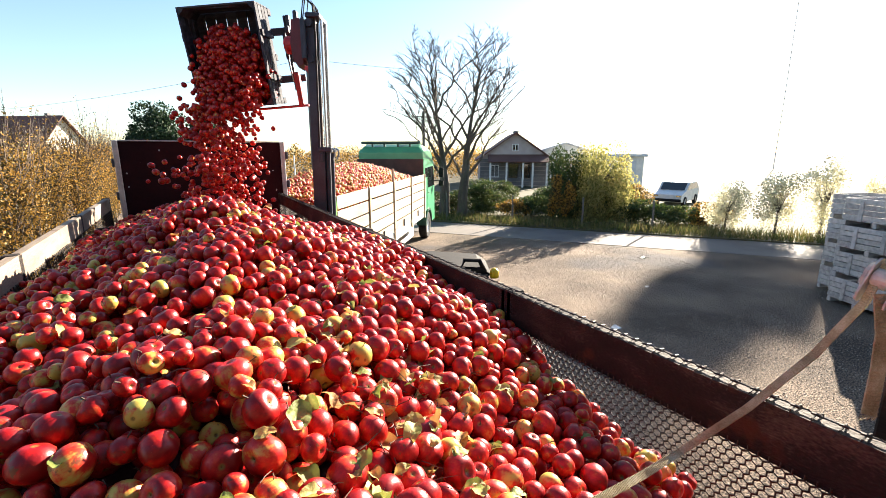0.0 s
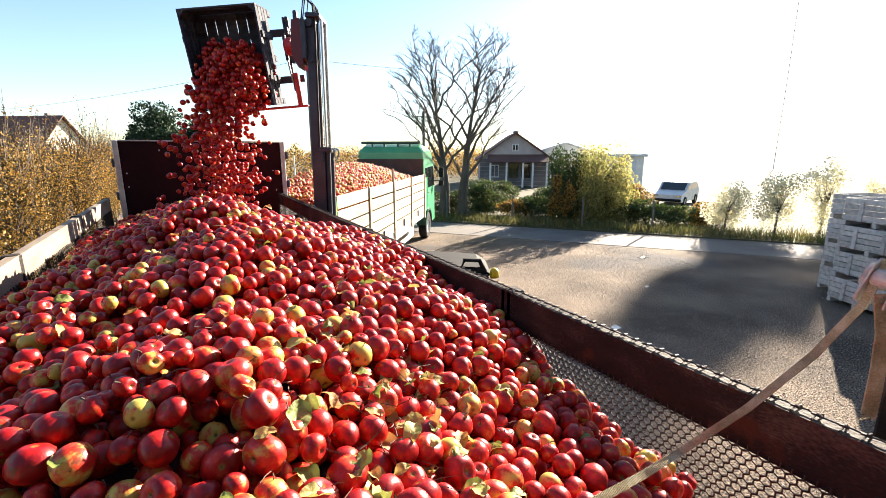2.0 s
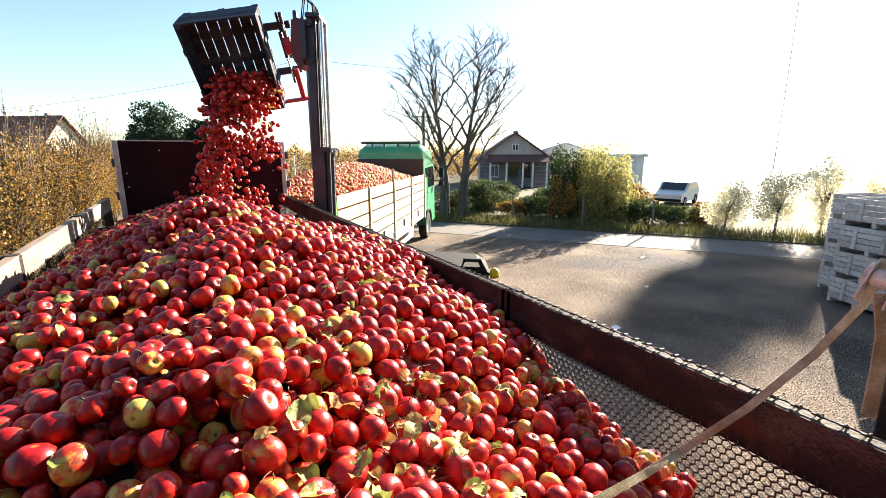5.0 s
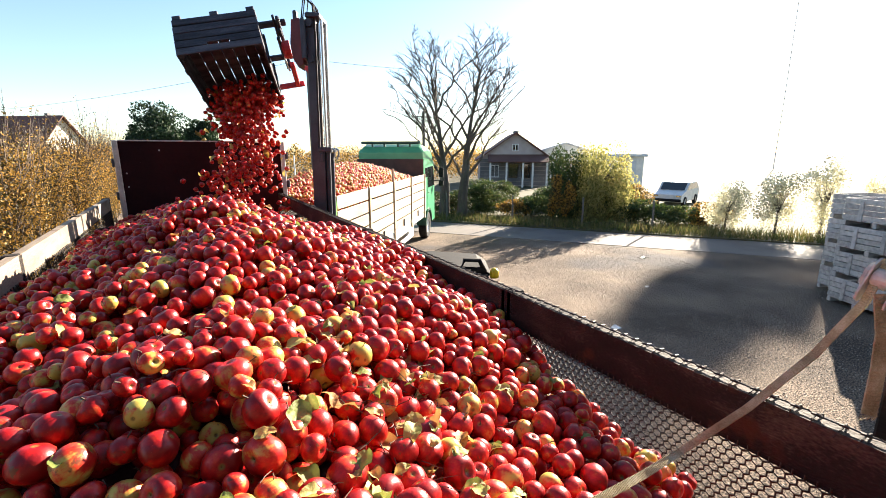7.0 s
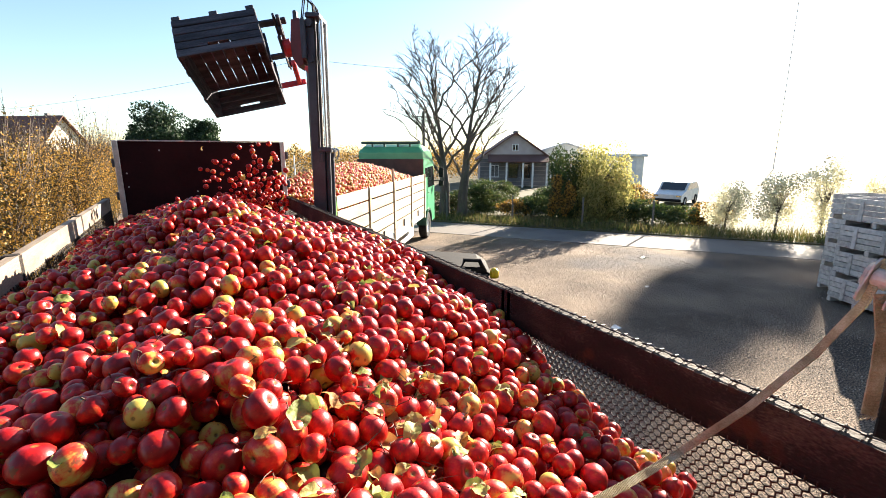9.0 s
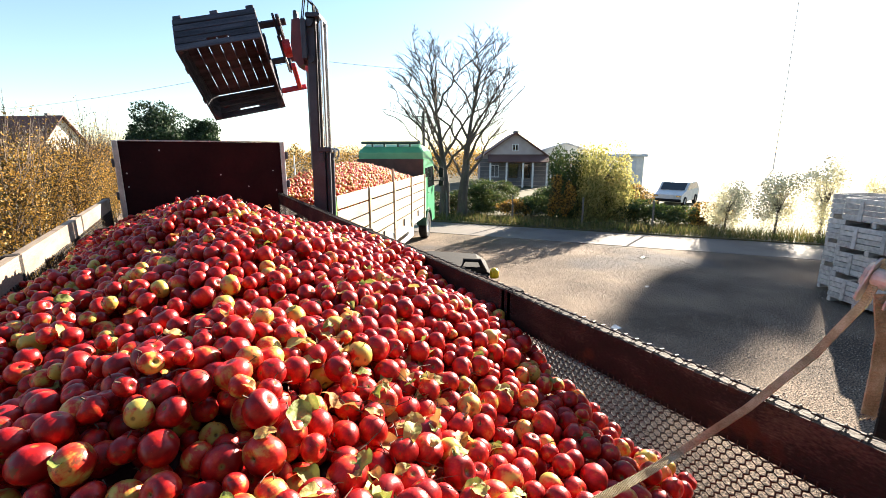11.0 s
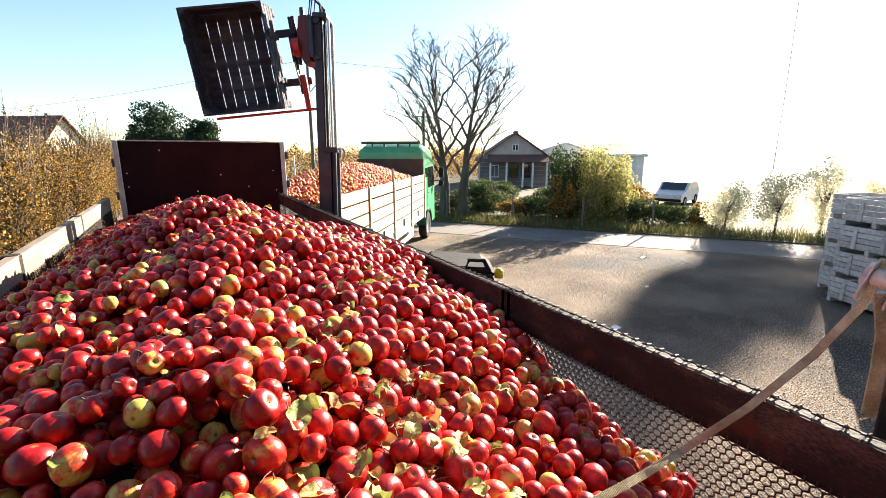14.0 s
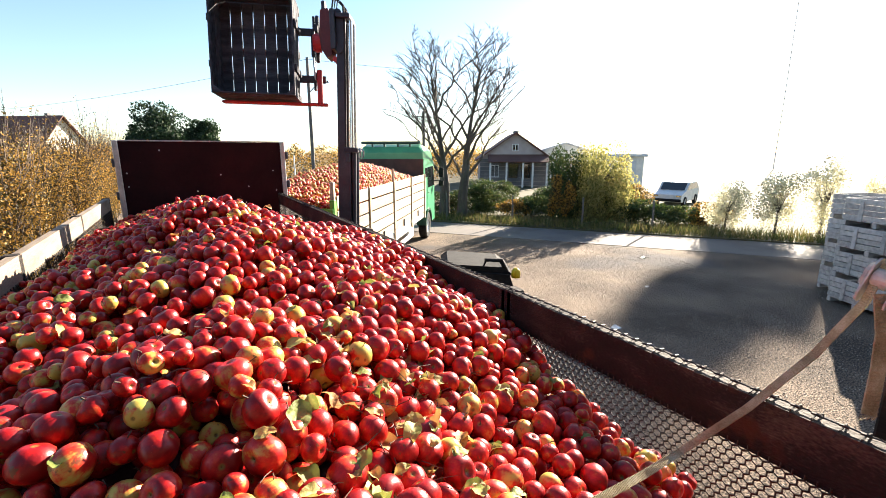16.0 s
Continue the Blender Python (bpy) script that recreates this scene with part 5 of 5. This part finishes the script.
strap_path = [Vector((1.56, 0.33, 3.10)), Vector((1.501, 0.385, 2.957)), Vector((1.481, 0.399, 2.874)), Vector((1.389, 0.451, 2.728)), Vector((1.248, 0.524, 2.575)), Vector((1.103, 0.608, 2.44)), Vector((0.929, 0.592, 2.452)), Vector((0.719, 0.557, 2.499)), Vector((0.54, 0.514, 2.554))]
strap = thing("ratchet_strap", "worn tan webbing strap with ratchet over the trailer's side", "strap")
ACROSS = Vector((0.25, 0.75, 0.55))
part("webbing", ribbon(strap_path, 0.019, 0.006, ACROSS), M_STRAP, strap)
g = Geo()
for p, q in zip(strap_path[1:], strap_path[2:]):
    d = (q - p).normalized()
    side = (ACROSS - d * d.dot(ACROSS)).normalized() * 0.0098
    up = d.cross(side).normalized() * 0.0028
    for k in range(max(1, int((q - p).length / 0.0062))):
        m = p + d * 0.0062 * (k + 0.5)
        for f in (up, -up):
            g.tube([m - side + f, m + side + f], 0.0012, 4, cap=False)
part("weave_ribs", g, M_STRAP, strap)
tail = [Vector((1.466, 0.369, 2.907)), Vector((1.46, 0.348, 2.811)), Vector((1.437, 0.337, 2.715)), Vector((1.407, 0.329, 2.613))]
part("hanging_end", ribbon(tail, 0.038, 0.004, (0.87, -0.5, 0)), M_STRAP, strap, "frayed hanging webbing end")
g = Geo()
for k in range(26):
    f = k / 25
    p = tail[0].lerp(tail[1], min(1, f * 3)) if f < 0.33 else (tail[1].lerp(tail[2], min(1, (f - 0.33) * 3)) if f < 0.66 else tail[2].lerp(tail[3], min(1, (f - 0.66) * 3)))
    d = Vector((0.87, -0.5, 0)).normalized() * 0.0185
    g.tube([p - d + Vector((-0.002, -0.004, 0)), p + d + Vector((-0.002, -0.004, 0))], 0.0013, 4, cap=False)
part("weave_ribs", g, M_STRAP, strap)
g = Geo()
rgS = random.Random(9)
for k in range(9):
    a = tail[3] + Vector((0.87, -0.5, 0)).normalized() * (-0.02 + 0.005 * k)
    g.tube([a, a + Vector((rgS.uniform(-0.004, 0.004), 0, -0.008)), a + Vector((rgS.uniform(-0.01, 0.01), 0.002, -rgS.uniform(0.008, 0.02)))], 0.0009, 3, cap=False)
part("frayed_threads", g, M_STRAP, strap)
RM = Matrix.Translation((1.505, 0.372, 2.935)) @ Matrix(((0.45, 0.10, 0.88), (-0.20, 0.97, 0.0), (0.87, 0.20, -0.44))).to_4x4()
rat = part("ratchet", Geo().lathe([(0.0, -0.026), (0.024, -0.026), (0.026, -0.022), (0.026, 0.022), (0.024, 0.026), (0.0, 0.026)], 0, 0, 0, "y", 18), M_GALV, strap, "grey zinc-plated ratchet", at=RM)
for y in (-0.030, 0.030):
    part("side_plate", Geo().prism([(-0.075, -0.012), (-0.06, -0.022), (0.02, -0.036), (0.045, -0.02), (0.05, 0.005), (0.035, 0.030), (0.0, 0.036), (-0.06, 0.018), (-0.075, 0.010)], y - 0.0025, y + 0.0025, "y"), M_GALV, rat)
    part("gear", Geo().lathe([(0.01, -0.004), (0.033, -0.004), (0.033, 0.004), (0.01, 0.004)], 0, y * 1.25, 0, "y", 12), M_GALV, rat)
part("handle", Geo().prism([(-0.02, 0.03), (0.10, 0.055), (0.105, 0.065), (-0.02, 0.042)], -0.032, 0.032, "y"), M_GALV, rat)
part("bolt", Geo().tube([(0, -0.045, 0), (0, 0.045, 0)], 0.007, 8), M_CHROME, rat)
part("post_foot", Geo().box(RIGHT_X + 0.11, 0.31, 1.25, 0.25, 0.06, 0.08, bev=0.006), M_RUST, trailer)
part("strap_post", Geo().box(RIGHT_X + 0.205, 0.31, 2.10, 0.06, 0.06, 2.15, bev=0.006), M_RUST, trailer)


# ---------------------------------------------------------------- leaves, twigs and litter on the heap
def heap_leaves():
    rn = np.random.default_rng(23)
    n = 90
    near_c = np.array([(0.45, 0.85), (0.38, 1.15), (0.55, 1.0), (0.18, 0.75), (0.62, 1.6)])
    c = near_c[rn.integers(0, 5, n)] + rn.normal(size=(n, 2)) * 0.11
    f = np.stack([rn.uniform(-0.9, 1.25, 230), rn.uniform(0.8, 5.2, 230)], 1)
    return np.concatenate([c, f]), rn


def leaf_blade(L, rn):
    """A dried, crumpled oval leaf: 8 x 5 points, folded along its rib and curled at the edge."""
    a, b = 9, 5
    cu, tw, fold = rn.uniform(-0.5, 1.1), rn.uniform(-0.7, 0.7), rn.uniform(0.1, 0.75)
    ph = rn.uniform(0, 6.3, 3)
    V = []
    for i in range(a):
        t = i / (a - 1)
        half = 0.34 * math.sin(math.pi * min(1.0, t * 0.94 + 0.03) ** 0.8) ** 0.8
        for j in range(b):
            u = (j / (b - 1) - 0.5) * 2
            z = cu * (0.25 - (t - 0.5) ** 2) + fold * abs(u) * half + tw * u * half * (t - 0.3)
            z += 0.06 * math.sin(9 * t + ph[0] + 2 * u) * abs(u) + 0.035 * math.sin(17 * t + ph[1]) * u + 0.02 * math.sin(23 * u + 11 * t + ph[2])
            V.append(((t - 0.5) * L, u * half * L * (1 - 0.25 * fold), z * L))
    F = [(i * b + j, i * b + j + 1, (i + 1) * b + j + 1, (i + 1) * b + j) for i in range(a - 1) for j in range(b - 1)]
    return np.array(V), np.array(F)


def heap_litter():
    c, rn = heap_leaves()
    V, F, b = [], [], 0
    R = turns(len(c), rn)
    top_p = HEAP_P[upper]
    top_r = HEAP_R[upper]
    for i, (x, y) in enumerate(c):
        v, f = leaf_blade((rn.uniform(0.060, 0.088) if i % 3 == 0 else rn.uniform(0.035, 0.06)) if i < 90 else rn.uniform(0.035, 0.06), rn)
        d2 = (top_p[:, 0] - x) ** 2 + (top_p[:, 1] - y) ** 2
        j = int(np.argmin(d2))
        z = top_p[j, 2] + math.sqrt(max(0.0, float(top_r[j] ** 2 - d2[j]))) * 0.95 + 0.004
        tilt = Euler((rn.normal() * 0.35, rn.normal() * 0.35, rn.uniform(0, 6.3))).to_matrix()
        V.append(v @ np.array(tilt).T + (x, y, z))
        F.append(f + b)
        b += len(v)
    return fast_mesh("fallen_leaves", np.concatenate(V), np.concatenate(F), M_LEAF, True)


tagged(part("fallen_leaves", heap_litter(), M_LEAF), "curled yellow-green apple leaves among the apples", "leaves", kind="stuff")


def heap_twigs():
    rg = random.Random(6)
    g = Geo()
    for _ in range(300):
        if rg.random() < 0.5:
            x, y = rg.gauss(0.45, 0.3), rg.gauss(1.0, 0.3)
        else:
            x, y = rg.uniform(-0.9, 1.2), rg.uniform(0.6, 4.0)
        z = float(heap_top(np.array(x), np.array(y))) + 0.008
        a, ln = rg.uniform(0, 6.3), rg.uniform(0.03, 0.11)
        pts = [Vector((x, y, z))]
        d = Vector((math.cos(a), math.sin(a), rg.uniform(-0.1, 0.35)))
        for _ in range(3):
            d = (d + Vector((rg.gauss(0, 0.25), rg.gauss(0, 0.25), rg.gauss(0, 0.15)))).normalized()
            pts.append(pts[-1] + d * ln / 3)
        g.tube(pts, [0.0016, 0.0014, 0.0011, 0.0008], 4, cap=False)
    # stalks on the nearest apples
    for i in sid:
        if rg.random() < 0.45:
            p, r = Vector(HEAP_P[i]), float(HEAP_R[i])
            d = Vector((rg.gauss(0, 0.5), rg.gauss(-0.3, 0.5), 1)).normalized()
            g.tube([p + d * r * 0.8, p + d * r * 1.1 + Vector((0.002, 0, 0)), p + d * r * 1.4 + Vector((rg.gauss(0, 0.005), rg.gauss(0, 0.005), 0))], [0.0012, 0.0012, 0.0016], 4, cap=False)
    return g


tagged(part("twigs", heap_twigs(), M_TWIG), "thin dry twigs and stalks among the apples", "twigs", kind="stuff")


def yard_stones():
    """Loose gravel and litter lying on the nearer yard."""
    rn = np.random.default_rng(29)
    n = 60000
    x, y = rn.uniform(2.2, 13, n), rn.uniform(0.5, 13, n)
    r = np.clip(rn.lognormal(-5.15, 0.4, n), 0.003, 0.013)
    sv = np.array([(1, 0, 0), (0, 1, 0), (-1, 0, 0), (0, -1, 0), (0, 0, 0.7), (0, 0, -0.7)], float)
    sf = np.array([(0, 1, 4), (1, 2, 4), (2, 3, 4), (3, 0, 4), (1, 0, 5), (2, 1, 5), (3, 2, 5), (0, 3, 5)])
    v = sv[None] * (r[:, None] * rn.uniform(0.6, 1.3, (n, 3)))[:, None, :]
    v = np.einsum("nij,nvj->nvi", turns(n, rn), v) + np.stack([x, y, r * 0.3], 1)[:, None, :]
    f = sf[None] + (np.arange(n) * 6)[:, None, None]
    return fast_mesh("loose_gravel", v.reshape(-1, 3), f.reshape(-1, 3), M_STONE, False)


tagged(part("loose_gravel", yard_stones(), M_STONE), "loose grey and tan gravel on the yard", "gravel", kind="stuff")


# ---------------------------------------------------------------- posts and litter
def stake(at, h, label, group=""):
    t = thing("stake", label, "post", group)
    t.location = at
    part("shaft", Geo().tube([(0, 0, -0.05), (0.01, 0, h * 0.5), (0, 0.01, h)], [0.045, 0.042, 0.038], 7), M_POLE if group else M_WHITE, t)
    part("cap", Geo().lathe([(0.0, 0.03), (0.03, 0.02), (0.042, 0.0), (0.04, -0.02)], 0, 0, h, "z", 8), M_POLE if group else M_WHITE, t)


stake((5.4, 26.2, 0), 3.1, "white-topped stake among the orchard trees")
for a, b in ((-1.0, 0.9), (2.3, 0.8), (5.4, 0.9), (8.2, 0.8)):
    stake(along(a, b, 0.05), 1.25, "thin grey fence stake on the grassy verge", "fence stakes")


def scrap(x, y, w, seed):
    """A crumpled scrap of pale paper."""
    rn = np.random.default_rng(seed)
    n = 5
    X, Y = np.meshgrid(np.linspace(-w, w, n), np.linspace(-w * 0.6, w * 0.6, n))
    Z = np.abs(rn.normal(size=X.shape)) * w * 0.25 + 0.004
    V = np.stack([X + rn.normal(size=X.shape) * w * 0.08 + x, Y + rn.normal(size=X.shape) * w * 0.08 + y, Z], -1).reshape(-1, 3)
    i = np.arange(n - 1)[:, None] * n + np.arange(n - 1)[None]
    F = np.stack([i, i + 1, i + n + 1, i + n], -1).reshape(-1, 4)
    tagged(part("paper_scrap", fast_mesh("paper_scrap", V, F, M_WHITE, False), M_WHITE), "crumpled pale scrap lying on the gravel yard", "litter", "scraps on the yard")


for k, (x, y, w) in enumerate(((6.75, 5.2, 0.10), (12.2, 8.6, 0.09), (9.6, 6.6, 0.05))):
    scrap(x, y, w, 300 + k)


# ---------------------------------------------------------------- falling apples
CLUMPS = []


def clump_mesh(seed, count):
    rg = np.random.default_rng(seed)
    pts = []
    while len(pts) < count:
        p = rg.normal(0, 0.5, 3) * (0.18, 0.17, 0.21)
        if all(np.linalg.norm(p - q) > 0.072 for q in pts):
            pts.append(p)
    me = apples_mesh("apple_cluster", np.array(pts), np.clip(rg.normal(0.036, 0.005, count), 0.026, 0.045), SHAPES_MID, seed + 50)
    me.materials[0] = M_POURED
    return me


def pour():
    rg = np.random.default_rng(31)
    many = [clump_mesh(100 + k, 9) for k in range(14)]
    few = [clump_mesh(200 + k, 3) for k in range(8)]
    t, n = -2.3, 0
    while t < 8.12:
        rate = float(np.interp(t, [-3, 2, 4, 6, 7.3, 7.75, 8.0, 8.15], [78, 74, 62, 52, 48, 44, 24, 6]))
        t += 1.0 / rate
        loose = t > 7.8 or n % 7 == 0
        ob = part("apple_cluster", (few if loose else many)[int(rg.integers(0, 8 if loose else 14))], M_APPLES)
        tagged(ob, "tumbling red apples poured out of the wooden bin", "apples", "falling apples", "stuff")
        CLUMPS.append((ob, t, rg.uniform(-0.33, 0.33), rg.uniform(0, 1), rg.uniform(-1, 1, 6), 0.72))
        n += 1
    blades = []
    rl = np.random.default_rng(77)
    for k in range(5):
        V, F = leaf_blade(0.075 + 0.012 * k, rl)
        blades.append(fast_mesh("leaf", np.array(V), np.array(F), (M_GOLD, M_LEAF)[k % 2], False))
    for k in range(70):
        te = 2.0 + 6.1 * rg.random() ** 0.6
        m = blades[int(rg.integers(0, 5))]
        ob = part("leaf", m, m.materials[0])
        tagged(ob, "yellowing apple leaf fluttering down among the apples", "leaf", "falling leaves")
        CLUMPS.append((ob, te, rg.uniform(-0.55, 0.55), rg.uniform(0, 1), rg.uniform(-1, 1, 6), 0.45))


pour()


def fall_rows(te, fx, depth, rv, pull):
    """In the bin until te, then over its lower rim and slowly down onto the heap."""
    spin = lambda k: pose(0, 0, 0, rv[0] * 180 + rv[3] * 50 * k, rv[1] * 180 + rv[4] * 50 * k, rv[2] * 180)
    rows = []
    level = float(np.interp(te, [0, 2, 4.2, 7, 8], [0.42, 0.12, -0.04, -0.34, -0.42]))
    late = te > 5.0
    if late:  # resting against the lower front corner of the tilted bin
        level = -0.36
    inside = Vector((fx * 0.72, level * 0.95 - 0.10 * depth, 0.24 * rv[5] if not late else 0.10 + 0.18 * rv[5]))
    out = Vector((fx * 1.05, -0.44 + 0.30 * depth * (not late), BIN_D / 2 + 0.03))
    for tk in [0.0] + [r[0] for r in BIN_ROWS if 0.0 < r[0] < te - 1.2] + ([te - 1.1] if te > 1.2 else []):
        if tk < te - 1.0:
            rows.append((tk, Matrix.Translation(bin_at(tk) @ inside) @ spin(0)))
    for back, share in ((0.7, 0.3), (0.35, 0.62)):
        if te - back > 0.02:
            rows.append((te - back, Matrix.Translation(bin_at(te - back) @ inside.lerp(out, share)) @ spin(1 - back)))
    B = bin_at(max(te, 0.0))
    p0 = B @ out
    ahead = (B.to_3x3() @ Vector((0, 0, 1)))
    v = Vector((ahead.x, ahead.y, 0)) * (0.26 + 0.20 * rv[3]) + Vector((0.20 * rv[4] - 0.07, 0.06 * rv[1] + 0.03, -0.42 + 0.1 * rv[2]))
    k = 0
    while True:
        s = 0.15 * k
        p = p0 + v * s + Vector((0, 0, -0.5 * pull * s * s))
        floor_z = float(heap_top(p.x, p.y)) - 0.20 - 0.10 * depth
        if te + s >= 0:
            rows.append((te + s, Matrix.Translation((p.x, p.y, max(p.z, floor_z))) @ spin(1 + 0.3 * k)))
        if p.z <= floor_z or k > 20:
            break
        k += 1
    if not rows:
        rows.append((0.0, Matrix.Translation((p.x, p.y, floor_z)) @ spin(3)))
    last = rows[-1]
    if last[0] < 15.9:
        rows.append((16.0, last[1]))
    if rows[0][0] > 0.0:
        rows.insert(0, (0.0, rows[0][1]))
    # one row to each thirtieth of a second
    keep = []
    for r in rows:
        if not keep or frame(r[0]) > frame(keep[-1][0]):
            keep.append(r)
    return keep


def motions():
    walk(tipped_bin, [(r[0], bin_pose(r)) for r in BIN_ROWS])
    walk(forklift, [(t, lift_pose(b)) for t, b, _ in LIFT_ROWS])
    walk(mast, [(t, pose(0, 0, 0, 0, a, 0)) for t, _, a in LIFT_ROWS])
    ts = sorted({r[0] for r in BIN_ROWS} | {r[0] for r in LIFT_ROWS})
    walk(rotator, [(t, lift_at(t).inverted() @ bin_at(t)) for t in ts])
    walk(carriage, [(t, pose(4.6 * math.sin(radians(float(np.interp(t, [r[0] for r in LIFT_ROWS], [r[2] for r in LIFT_ROWS])))), 0, float(np.interp(t, [0, 13, 16], [-0.02, -0.02, 0.10])))) for t in ts])
    for ob, te, fx, depth, rv, pull in CLUMPS:
        walk(ob, fall_rows(te, fx, depth, rv, pull))


motions()
